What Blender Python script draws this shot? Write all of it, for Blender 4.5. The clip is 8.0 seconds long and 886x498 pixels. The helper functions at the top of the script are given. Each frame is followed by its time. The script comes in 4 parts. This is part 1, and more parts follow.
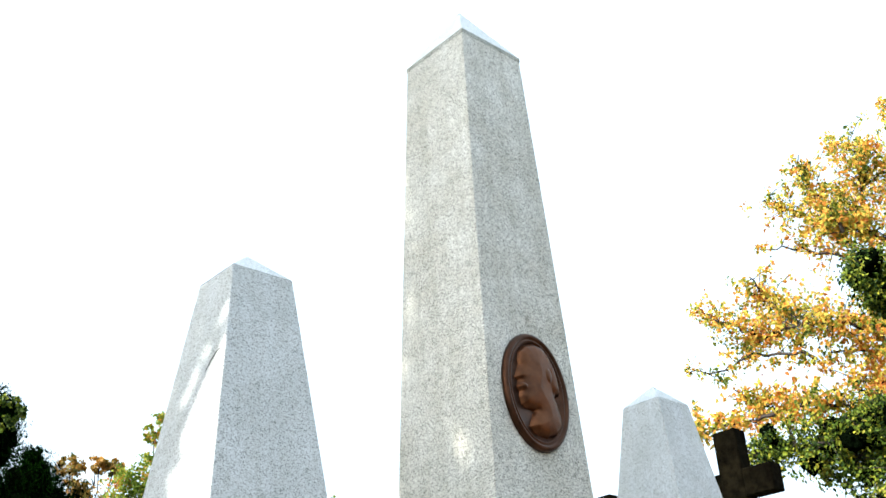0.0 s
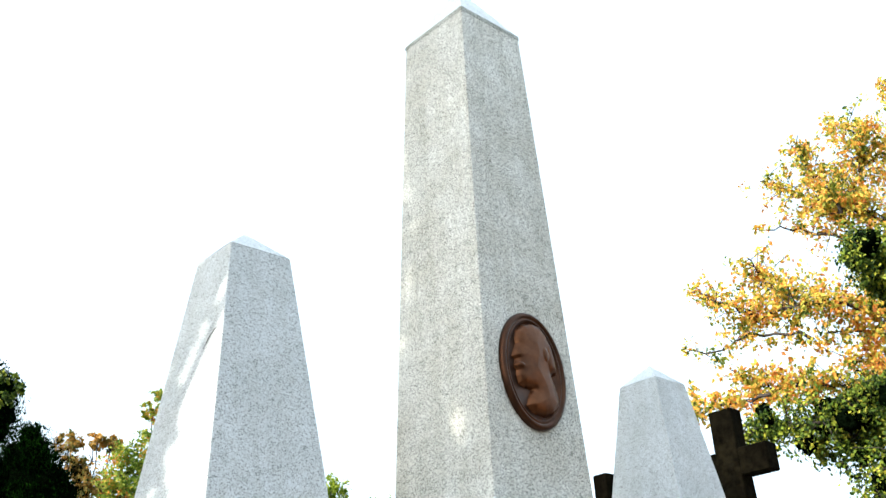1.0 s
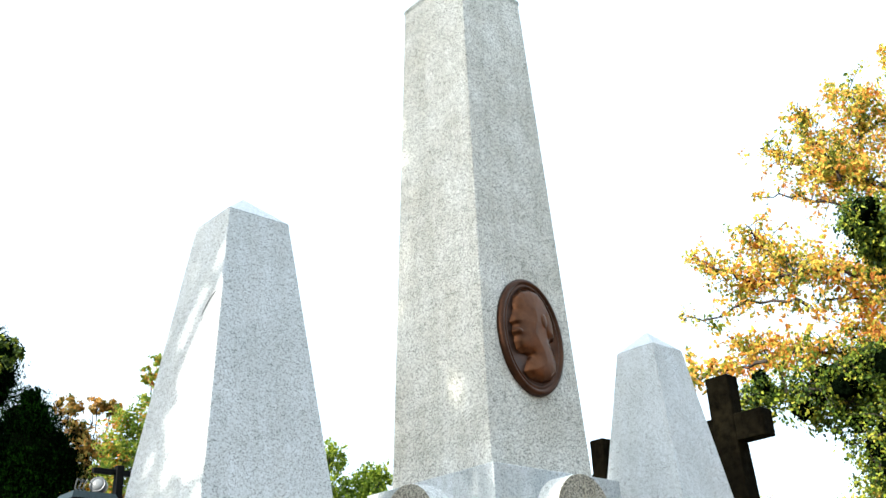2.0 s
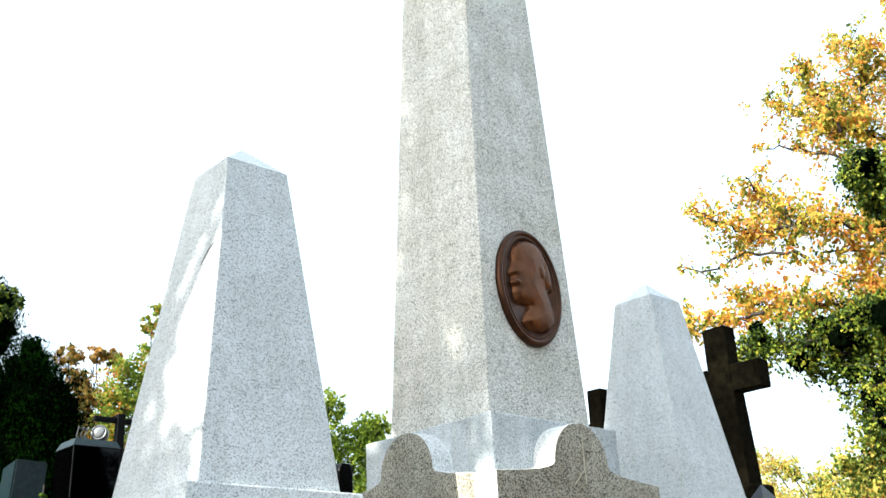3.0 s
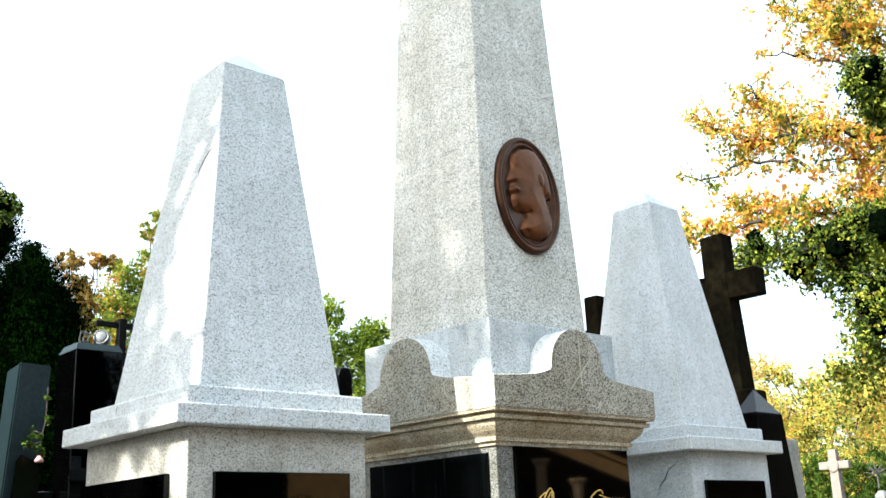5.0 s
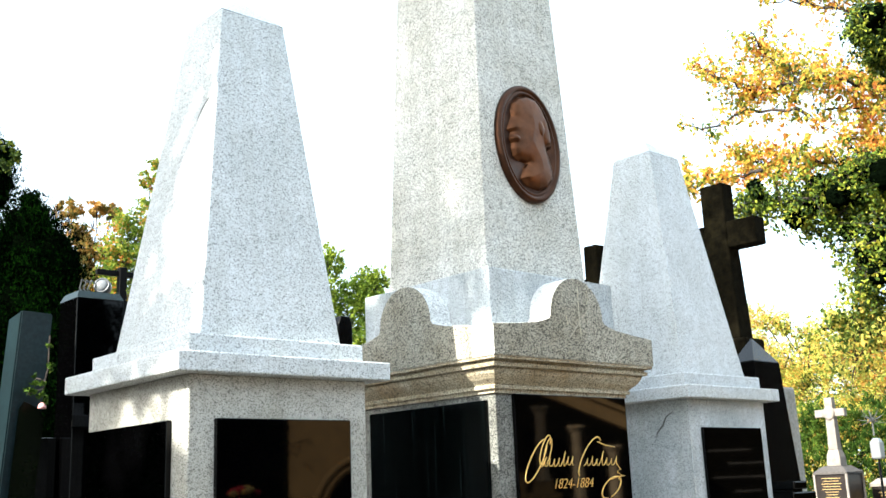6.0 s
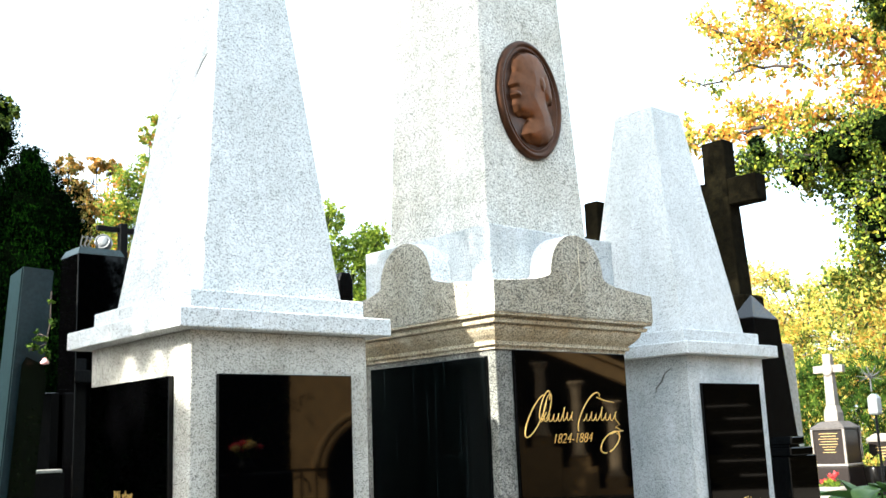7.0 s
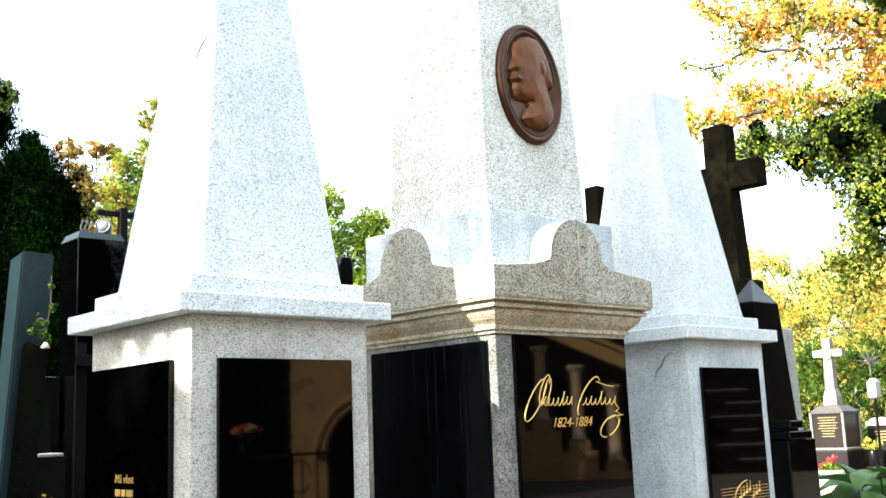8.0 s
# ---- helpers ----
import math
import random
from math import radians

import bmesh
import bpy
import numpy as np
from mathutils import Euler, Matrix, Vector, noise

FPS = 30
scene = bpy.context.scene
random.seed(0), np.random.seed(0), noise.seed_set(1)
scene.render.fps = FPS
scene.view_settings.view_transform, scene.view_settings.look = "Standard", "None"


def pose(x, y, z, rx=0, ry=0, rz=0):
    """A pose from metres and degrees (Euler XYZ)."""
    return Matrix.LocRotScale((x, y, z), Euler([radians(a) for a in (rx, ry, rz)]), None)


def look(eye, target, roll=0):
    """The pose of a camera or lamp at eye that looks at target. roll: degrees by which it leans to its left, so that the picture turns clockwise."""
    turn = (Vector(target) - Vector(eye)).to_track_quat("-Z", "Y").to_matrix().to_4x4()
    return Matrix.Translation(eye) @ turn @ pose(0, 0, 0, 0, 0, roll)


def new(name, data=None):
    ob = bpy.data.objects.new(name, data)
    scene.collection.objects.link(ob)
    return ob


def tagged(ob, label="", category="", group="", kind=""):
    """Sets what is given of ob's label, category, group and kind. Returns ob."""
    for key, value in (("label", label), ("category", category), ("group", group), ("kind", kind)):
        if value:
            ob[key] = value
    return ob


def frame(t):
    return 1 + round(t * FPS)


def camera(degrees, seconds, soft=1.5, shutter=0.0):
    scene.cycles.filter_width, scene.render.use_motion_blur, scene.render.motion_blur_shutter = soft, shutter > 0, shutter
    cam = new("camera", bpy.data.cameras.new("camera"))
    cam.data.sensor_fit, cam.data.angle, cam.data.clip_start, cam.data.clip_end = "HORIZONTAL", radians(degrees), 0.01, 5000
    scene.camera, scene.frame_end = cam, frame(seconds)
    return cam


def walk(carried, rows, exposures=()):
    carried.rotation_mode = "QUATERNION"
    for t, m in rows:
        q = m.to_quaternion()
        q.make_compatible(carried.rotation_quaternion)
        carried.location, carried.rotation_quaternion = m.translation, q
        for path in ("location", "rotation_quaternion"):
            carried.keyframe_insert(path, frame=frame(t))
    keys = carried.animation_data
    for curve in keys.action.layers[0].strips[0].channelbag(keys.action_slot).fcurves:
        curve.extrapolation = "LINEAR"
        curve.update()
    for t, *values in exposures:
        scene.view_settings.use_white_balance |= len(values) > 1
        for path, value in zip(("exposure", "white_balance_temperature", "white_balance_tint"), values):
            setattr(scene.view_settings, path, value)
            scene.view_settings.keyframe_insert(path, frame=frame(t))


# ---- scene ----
# camera: a tripod pan head, tilting down
cam = camera(46.9, 8.0, 1.55)
EYE = (-2.061, -3.511, 1.35)
ROWS = [
    (0.0, -42.958, 27.082, -3.319), (0.5, -42.902, 26.693, -3.225), (1.0, -43.011, 25.893, -3.07),
    (2.5, -42.942, 22.737, -2.768), (3.0, -42.924, 21.242, -2.667), (3.5, -42.896, 19.916, -2.632),
    (4.0, -42.858, 18.6, -2.553), (4.5, -42.814, 17.349, -2.477), (6.0, -42.658, 13.184, -2.307),
    (6.5, -42.606, 11.761, -2.259), (7.0, -42.531, 10.753, -2.222), (7.5, -42.507, 10.177, -2.193),
    (8.0, -42.491, 9.878, -2.205),
]
EXPOSURES = [(t, e, 6250, 5.0) for t, e in ((0.0, 2.32), (1.0, 2.36), (2.5, 2.42), (4.5, 2.5), (6.5, 2.9), (8.0, 3.2))]
walk(cam, [(t, pose(*EYE, 0, 0, yaw) @ pose(0, 0, 0, 90 + pitch) @ pose(0, 0, 0, 0, 0, roll)) for t, yaw, pitch, roll in ROWS], EXPOSURES)

# daylight: low autumn sun from the west end of the row
SUN_ELEVATION, SUN_TO = 35.0, Vector((-1.0, 0.08, 0.0)).normalized()
sun_way = Vector((SUN_TO.x * math.cos(radians(SUN_ELEVATION)), SUN_TO.y * math.cos(radians(SUN_ELEVATION)), math.sin(radians(SUN_ELEVATION))))
world = bpy.data.worlds.new("sky")
scene.world = world
world.use_nodes = True
sky = world.node_tree.nodes.new("ShaderNodeTexSky")
sky.sky_type, sky.sun_disc = "NISHITA", False
sky.sun_elevation, sky.sun_rotation = radians(SUN_ELEVATION), math.atan2(SUN_TO.x, SUN_TO.y)
sky.air_density, sky.dust_density, sky.ozone_density = 1.0, 4.0, 1.0
back = world.node_tree.nodes["Background"]
# thin bright haze over the blue, a little uneven
way = world.node_tree.nodes.new("ShaderNodeTexCoord")
veil = world.node_tree.nodes.new("ShaderNodeTexNoise")
veil.inputs["Scale"].default_value, veil.inputs["Detail"].default_value = 1.6, 4.0
share = world.node_tree.nodes.new("ShaderNodeMapRange")
share.inputs["From Min"].default_value, share.inputs["From Max"].default_value = 0.3, 0.7
share.inputs["To Min"].default_value, share.inputs["To Max"].default_value = 0.58, 0.78
haze = world.node_tree.nodes.new("ShaderNodeMix")
haze.data_type = "RGBA"
haze.inputs[7].default_value = (2.7, 3.05, 3.2, 1.0)
world.node_tree.links.new(way.outputs["Generated"], veil.inputs["Vector"])
world.node_tree.links.new(veil.outputs["Fac"], share.inputs["Value"])
world.node_tree.links.new(share.outputs[0], haze.inputs[0])
world.node_tree.links.new(sky.outputs[0], haze.inputs[6])
world.node_tree.links.new(haze.outputs[2], back.inputs[0])
back.inputs[1].default_value = 0.12
sun = new("sun", bpy.data.lights.new("sun", "SUN"))
sun.data.energy, sun.data.angle, sun.data.color = 2.9, radians(0.6), (1.0, 0.93, 0.82)
sun.matrix_world = look(sun_way * 60, (0, 0, 0))


# ---- materials ----
def material(name, rough=0.6, metal=0.0, gloss=0.5):
    m = bpy.data.materials.new(name)
    m.use_nodes = True
    b = m.node_tree.nodes["Principled BSDF"]
    b.inputs["Roughness"].default_value, b.inputs["Metallic"].default_value = rough, metal
    b.inputs["Specular IOR Level"].default_value = gloss
    return m, m.node_tree.nodes, m.node_tree.links, b


def coords(n, l):
    """World-metre coordinates that do not repeat from piece to piece."""
    g = n.new("ShaderNodeNewGeometry")
    return g.outputs["Position"]


def tex_noise(n, l, vec, scale, detail=4.0, rough=0.55):
    t = n.new("ShaderNodeTexNoise")
    t.inputs["Scale"].default_value, t.inputs["Detail"].default_value, t.inputs["Roughness"].default_value = scale, detail, rough
    l.new(vec, t.inputs["Vector"])
    return t.outputs["Fac"]


def ramp(n, l, fac, stops, constant=False):
    r = n.new("ShaderNodeValToRGB")
    r.color_ramp.interpolation = "CONSTANT" if constant else "LINEAR"
    e = r.color_ramp.elements
    while len(e) < len(stops):
        e.new(0.5)
    for item, (p, c) in zip(e, stops):
        item.position, item.color = p, (*c, 1.0)
    l.new(fac, r.inputs[0])
    return r.outputs[0]


def mix(n, l, kind, fac, a, b):
    m = n.new("ShaderNodeMix")
    m.data_type, m.blend_type = "RGBA", kind
    for socket, v in ((m.inputs[0], fac), (m.inputs[6], a), (m.inputs[7], b)):
        if isinstance(v, (int, float)):
            socket.default_value = v
        elif isinstance(v, tuple):
            socket.default_value = (*v, 1.0)
        else:
            l.new(v, socket)
    return m.outputs[2]


def bump(n, l, b, height, strength, distance):
    u = n.new("ShaderNodeBump")
    u.inputs["Strength"].default_value, u.inputs["Distance"].default_value = strength, distance
    l.new(height, u.inputs["Height"])
    l.new(u.outputs[0], b.inputs["Normal"])


def granite(name, dark, mid, light, stain, stain_amount, rough=0.7, grain=240.0, sparse=1.0):
    """Coarse speckled granite: feldspar, quartz and mica grains, with broad weathering."""
    m, n, l, b = material(name, rough)
    p = coords(n, l)
    v = n.new("ShaderNodeTexVoronoi")
    v.inputs["Scale"].default_value = grain
    l.new(p, v.inputs["Vector"])
    sep = n.new("ShaderNodeSeparateColor")
    l.new(v.outputs["Color"], sep.inputs[0])
    grains = ramp(n, l, sep.outputs[0], [(0.0, tuple(c * 0.6 for c in dark)), (0.12 * sparse, dark), (0.30 * sparse, mid), (0.58 * sparse, light), (0.95, tuple(min(1, c * 1.2) for c in light))])
    fine = ramp(n, l, tex_noise(n, l, p, 420, 2), [(0.35, (0.74, 0.74, 0.74)), (0.6, (1.04, 1.04, 1.04))])
    c = mix(n, l, "MULTIPLY", 0.8, grains, fine)
    broad = ramp(n, l, tex_noise(n, l, p, 3.2, 6, 0.65), [(0.38, stain), (0.62, (1, 1, 1))])
    c = mix(n, l, "MULTIPLY", stain_amount, c, broad)
    s = n.new("ShaderNodeMapping")
    s.inputs["Scale"].default_value = (14, 14, 0.9)
    l.new(p, s.inputs["Vector"])
    streak = ramp(n, l, tex_noise(n, l, s.outputs[0], 1.0, 4, 0.6), [(0.4, (0.8, 0.79, 0.76)), (0.6, (1, 1, 1))])
    c = mix(n, l, "MULTIPLY", stain_amount * 0.7, c, streak)
    pit = n.new("ShaderNodeTexVoronoi")
    pit.inputs["Scale"].default_value = 6.0
    l.new(p, pit.inputs["Vector"])
    spots = ramp(n, l, pit.outputs["Distance"], [(0.0, (0.2, 0.19, 0.18)), (0.03, (0.35, 0.34, 0.33)), (0.05, (1, 1, 1))])
    c = mix(n, l, "MULTIPLY", 0.8, c, spots)
    l.new(c, b.inputs["Base Color"])
    bump(n, l, b, tex_noise(n, l, p, 180, 3), 0.35, 0.004)
    return m


GRANITE = granite("pale_grey_granite", (0.25, 0.263, 0.272), (0.48, 0.50, 0.513), (0.62, 0.65, 0.675), (0.76, 0.77, 0.75), 0.55, 0.7, 280.0, 0.68)
GRANITE_SKYLIT = granite("skylit_clean_granite", (0.4, 0.41, 0.42), (0.6, 0.62, 0.63), (0.74, 0.76, 0.77), (0.88, 0.88, 0.87), 0.4, 0.3)
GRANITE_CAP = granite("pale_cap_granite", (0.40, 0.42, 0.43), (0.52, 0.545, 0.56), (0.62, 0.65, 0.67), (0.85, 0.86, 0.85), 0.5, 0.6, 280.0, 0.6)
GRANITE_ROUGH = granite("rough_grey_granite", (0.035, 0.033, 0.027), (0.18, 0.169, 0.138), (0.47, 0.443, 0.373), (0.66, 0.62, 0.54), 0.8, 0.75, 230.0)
# darker, mottled granite for the die of the obelisk
GRANITE_DIE = granite("dark_grey_granite", (0.06, 0.062, 0.058), (0.12, 0.122, 0.112), (0.25, 0.252, 0.235), (0.34, 0.33, 0.29), 0.95, 0.7, 200.0)
GRANITE_BUFF = granite("buff_grey_granite", (0.22, 0.215, 0.197), (0.38, 0.373, 0.346), (0.52, 0.513, 0.48), (0.66, 0.64, 0.59), 0.8, 0.7, 280.0, 0.75)
# bluer, mottled granite for the right die and the plinth
GRANITE_BLUISH = granite("blue_grey_stained_granite", (0.28, 0.302, 0.315), (0.42, 0.447, 0.465), (0.56, 0.595, 0.62), (0.64, 0.665, 0.67), 0.85, 0.7, 280.0, 0.75)
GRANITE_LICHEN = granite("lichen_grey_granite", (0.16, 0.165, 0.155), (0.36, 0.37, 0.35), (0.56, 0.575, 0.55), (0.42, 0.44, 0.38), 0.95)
# browner granite for the moulding
GRANITE_BROWN = granite("warm_brown_granite", (0.17, 0.15, 0.11), (0.38, 0.34, 0.255), (0.60, 0.55, 0.435), (0.62, 0.53, 0.41), 0.95)
GRANITE_WARM = granite("weathered_buff_granite", (0.22, 0.22, 0.205), (0.49, 0.491, 0.464), (0.71, 0.71, 0.674), (0.74, 0.72, 0.67), 0.75)


def plain(name, colour, rough, metal=0.0, scale=30.0, spread=0.25, relief=0.2, depth=0.003, broad=2.0, gloss=0.5):
    m, n, l, b = material(name, rough, metal, gloss)
    p = coords(n, l)
    lo, hi = tuple(c * (1 - spread) for c in colour), tuple(min(1.0, c * (1 + spread)) for c in colour)
    a = ramp(n, l, tex_noise(n, l, p, scale, 5), [(0.3, lo), (0.7, hi)])
    w = ramp(n, l, tex_noise(n, l, p, broad, 5, 0.6), [(0.35, (1 - spread,) * 3), (0.65, (1, 1, 1))])
    l.new(mix(n, l, "MULTIPLY", 0.7, a, w), b.inputs["Base Color"])
    r = n.new("ShaderNodeMapRange")
    r.inputs["To Min"].default_value, r.inputs["To Max"].default_value = max(0.02, rough * 0.8), min(1.0, rough * 1.2)
    l.new(tex_noise(n, l, p, scale * 0.6, 3), r.inputs["Value"])
    l.new(r.outputs[0], b.inputs["Roughness"])
    if relief:
        bump(n, l, b, tex_noise(n, l, p, scale * 2, 4), relief, depth)
    return m


GRANITE_GREY = plain("grey_green_granite", (0.008, 0.0175, 0.021), 0.34, 0, 70, 0.4, 0.15, 0.002, 4, gloss=0.3)
STELE_TOP = plain("polished_blue_grey_stone", (0.006, 0.0075, 0.010), 0.1, 0, 60, 0.3, 0.0, gloss=0.32)
OLIVE = plain("olive_black_stone", (0.0035, 0.0062, 0.0016), 0.25, 0, 60, 0.4, 0.0, gloss=0.15)
BLACK = plain("polished_black_granite", (0.0005, 0.0005, 0.0006), 0.03, 0, 240, 0.5, 0.0, gloss=0.17)
BLACK_OLD = plain("dull_black_granite", (0.0022, 0.0019, 0.0018), 0.16, 0, 160, 0.4, 0.0, gloss=0.07)
def streaked(name):
    m, n, l, b = material(name, 0.14, 0.0, 0.13)
    p = coords(n, l)
    s = n.new("ShaderNodeMapping")
    s.inputs["Scale"].default_value = (60, 60, 1.6)
    l.new(p, s.inputs["Vector"])
    l.new(ramp(n, l, tex_noise(n, l, s.outputs[0], 1.0, 5, 0.65), [(0.42, (0.0004, 0.0006, 0.0006)), (0.60, (0.002, 0.0035, 0.0036)), (0.75, (0.010, 0.014, 0.015))]), b.inputs["Base Color"])
    return m


BLACK_STREAKED = streaked("streaked_black_granite")
BRONZE = plain("brown_bronze", (0.098, 0.036, 0.013), 0.34, 0.8, 18, 0.28, 0.12, 0.002, 6)
BRONZE_DARK = plain("dark_bronze", (0.050, 0.019, 0.008), 0.32, 0.8, 18, 0.3, 0.12, 0.002, 6)
GILT_WORN = plain("worn_gilding", (0.36, 0.25, 0.10), 0.6, 0.3, 120, 0.2, 0.0)
GOLD = plain("gold_leaf", (0.85, 0.56, 0.17), 0.4, 0.7, 120, 0.1, 0.0)
SANDSTONE_DARK = plain("soot_black_sandstone", (0.0075, 0.0062, 0.0032), 0.9, 0, 22, 0.6, 0.6, 0.006, 3, gloss=0.02)
SANDSTONE = plain("ochre_sandstone", (0.47, 0.28, 0.11), 0.85, 0, 6, 0.2, 0.4, 0.006, 0.5)
SANDSTONE_PALE = plain("pale_sandstone", (0.74, 0.53, 0.31), 0.85, 0, 6, 0.2, 0.4, 0.006, 0.5)
BROWN_STONE = plain("dark_brown_granite", (0.016, 0.012, 0.011), 0.35, 0, 60, 0.3, 0.0, gloss=0.2)
SLAB_GREY = plain("weathered_grey_slab", (0.34, 0.325, 0.30), 0.8, 0, 40, 0.3, 0.3, 0.003)
STEP_STONE = plain("pale_step_edge", (0.10, 0.085, 0.07), 0.8, 0, 16, 0.25, 0.4, 0.004, 2)
BROWN_GREY = plain("brown_grey_stone", (0.05, 0.043, 0.04), 0.7, 0, 30, 0.3, 0.3, 0.003)
CARVED_PALE = plain("pale_cut_line", (0.42, 0.39, 0.31), 0.8, 0, 80, 0.1, 0.0)
CRACK = plain("dark_crack", (0.10, 0.10, 0.095), 0.9, 0, 80, 0.2, 0.0)
IRON = plain("black_iron", (0.001, 0.0011, 0.0013), 0.5, 0.0, 40, 0.3, 0.1, gloss=0.1)
BARK = plain("brown_bark", (0.026, 0.018, 0.013), 0.9, 0, 30, 0.4, 0.8, 0.01)
WHITE = plain("white_glazed_glass", (0.15, 0.157, 0.165), 0.2, 0, 20, 0.06, 0.0)
SILVER = plain("tin_grey", (0.10, 0.103, 0.107), 0.4, 0.6, 30, 0.1, 0.0)
STONE_PALE = plain("pale_limestone", (0.185, 0.163, 0.145), 0.8, 0, 16, 0.2, 0.4, 0.004, 2)
RED = plain("red_petals", (0.5, 0.03, 0.035), 0.6, 0, 60, 0.2, 0.0)
PINK = plain("pink_petals", (0.7, 0.35, 0.33), 0.6, 0, 60, 0.2, 0.0)
GRAVEL = plain("sandy_gravel", (0.10, 0.083, 0.062), 0.95, 0, 60, 0.35, 0.8, 0.01, 0.7)


def foliage(name, stops, gloss=0.45, through_amount=0.35, patch=1.4, shine=0.12, scatter=0.42):
    """Leaves: colour from clump to clump and from leaf to leaf, some light passing through."""
    m, n, l, b = material(name, gloss, 0.0, shine)
    g = n.new("ShaderNodeNewGeometry")
    patchy = tex_noise(n, l, g.outputs["Position"], patch, 3, 0.6)
    add = n.new("ShaderNodeMath")
    add.operation = "MULTIPLY_ADD"
    add.inputs[1].default_value, add.inputs[2].default_value = scatter, -scatter / 2
    l.new(g.outputs["Random Per Island"], add.inputs[0])
    total = n.new("ShaderNodeMath")
    total.operation = "ADD"
    l.new(patchy, total.inputs[0])
    l.new(add.outputs[0], total.inputs[1])
    c = ramp(n, l, total.outputs[0], stops)
    l.new(c, b.inputs["Base Color"])
    t = n.new("ShaderNodeBsdfTranslucent")
    l.new(c, t.inputs["Color"])
    x = n.new("ShaderNodeMixShader")
    x.inputs[0].default_value = through_amount
    l.new(b.outputs[0], x.inputs[1])
    l.new(t.outputs[0], x.inputs[2])
    l.new(x.outputs[0], n["Material Output"].inputs[0])
    return m


LEAF_MAPLE = foliage("autumn_maple_leaves", [(0.22, (0.07, 0.11, 0.02)), (0.36, (0.27, 0.30, 0.045)), (0.50, (0.62, 0.50, 0.09)), (0.62, (0.72, 0.38, 0.07)), (0.74, (0.58, 0.23, 0.05)), (0.90, (0.26, 0.09, 0.03))], 0.5, 0.58, 2.6, 0.12, 0.5)
LEAF_GREEN = foliage("green_leaves", [(0.3, (0.06, 0.105, 0.012)), (0.5, (0.14, 0.21, 0.022)), (0.7, (0.28, 0.33, 0.035))], 0.5, 0.45)
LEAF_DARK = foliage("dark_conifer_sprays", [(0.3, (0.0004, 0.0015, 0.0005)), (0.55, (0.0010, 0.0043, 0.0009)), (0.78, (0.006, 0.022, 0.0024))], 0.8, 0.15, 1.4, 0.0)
# near-black, so the shade between the leaves is in the colour
INNER_SHADE = plain("crown_shade", (0.0012, 0.0024, 0.001), 0.95, 0, 25, 0.5, 0.9, 0.03, gloss=0.0)
LEAF_IVY = foliage("deep_green_ivy", [(0.3, (0.010, 0.024, 0.004)), (0.5, (0.055, 0.092, 0.011)), (0.64, (0.17, 0.21, 0.022)), (0.82, (0.34, 0.31, 0.035))], 0.5, 0.22, 2.6, 0.12, 0.5)
LEAF_HEDGE = foliage("green_hedge_sprays", [(0.3, (0.010, 0.026, 0.004)), (0.5, (0.032, 0.066, 0.009)), (0.75, (0.085, 0.135, 0.018))], 0.6, 0.2, 3.0, 0.05)
LEAF_MIXED = foliage("yellow_green_shrub_leaves", [(0.22, (0.05, 0.085, 0.016)), (0.36, (0.24, 0.30, 0.055)), (0.50, (0.55, 0.55, 0.12)), (0.64, (0.70, 0.58, 0.13)), (0.76, (0.68, 0.36, 0.08)), (0.88, (0.38, 0.16, 0.04))], 0.5, 0.58, 1.3, 0.12, 0.62)
LEAF_BIRCH = foliage("green_and_orange_leaves", [(0.28, (0.06, 0.11, 0.015)), (0.5, (0.16, 0.23, 0.03)), (0.63, (0.28, 0.30, 0.04)), (0.74, (0.50, 0.20, 0.035)), (0.86, (0.42, 0.12, 0.03))], 0.5, 0.45, 2.2)
LEAF_RUST = foliage("rusty_leaves", [(0.3, (0.08, 0.09, 0.024)), (0.5, (0.22, 0.145, 0.035)), (0.72, (0.36, 0.175, 0.035))])


# ---- mesh helpers ----
def thing(name, at=(0, 0, 0), turn=0.0, **tags):
    ob = new(name)
    ob.matrix_world = pose(*at, 0, 0, turn)
    ob.empty_display_size = 0.1
    return tagged(ob, **tags)


def finish(name, bm, mat, parent=None, label="", smooth=False, at=None):
    me = bpy.data.meshes.new(name)
    bm.normal_update()
    bm.to_mesh(me)
    bm.free()
    for m in mat if isinstance(mat, (list, tuple)) else [mat]:
        me.materials.append(m)
    if smooth:
        me.polygons.foreach_set("use_smooth", [True] * len(me.polygons))
    ob = new(name, me)
    ob.parent = parent
    if at:
        ob.matrix_basis = at
    return tagged(ob, label=label)


part = finish


def loft(rings, bevel=0.0, bm=None):
    """Stacked rectangles (half x, half y, z, shift x, shift y), closed at both ends."""
    bm = bm or bmesh.new()
    loops = []
    for hx, hy, z, *s in rings:
        ox, oy = s if s else (0, 0)
        loops.append([bm.verts.new((ox + a * hx, oy + b * hy, z)) for a, b in ((-1, -1), (1, -1), (1, 1), (-1, 1))])
    faces = [bm.faces.new(loops[0][::-1]), bm.faces.new(loops[-1])]
    for lo, hi in zip(loops, loops[1:]):
        for i in range(4):
            faces.append(bm.faces.new((lo[i], lo[(i + 1) % 4], hi[(i + 1) % 4], hi[i])))
    if bevel:
        edges = list({e for f in faces for e in f.edges})
        bmesh.ops.bevel(bm, geom=edges, offset=bevel, segments=2, profile=0.5, affect="EDGES", clamp_overlap=True)
    return bm


def block(lo, hi, bevel=0.004, bm=None):
    (x0, y0, z0), (x1, y1, z1) = lo, hi
    c = ((x0 + x1) / 2, (y0 + y1) / 2)
    return loft([((x1 - x0) / 2, (y1 - y0) / 2, z0, *c), ((x1 - x0) / 2, (y1 - y0) / 2, z1, *c)], bevel, bm)


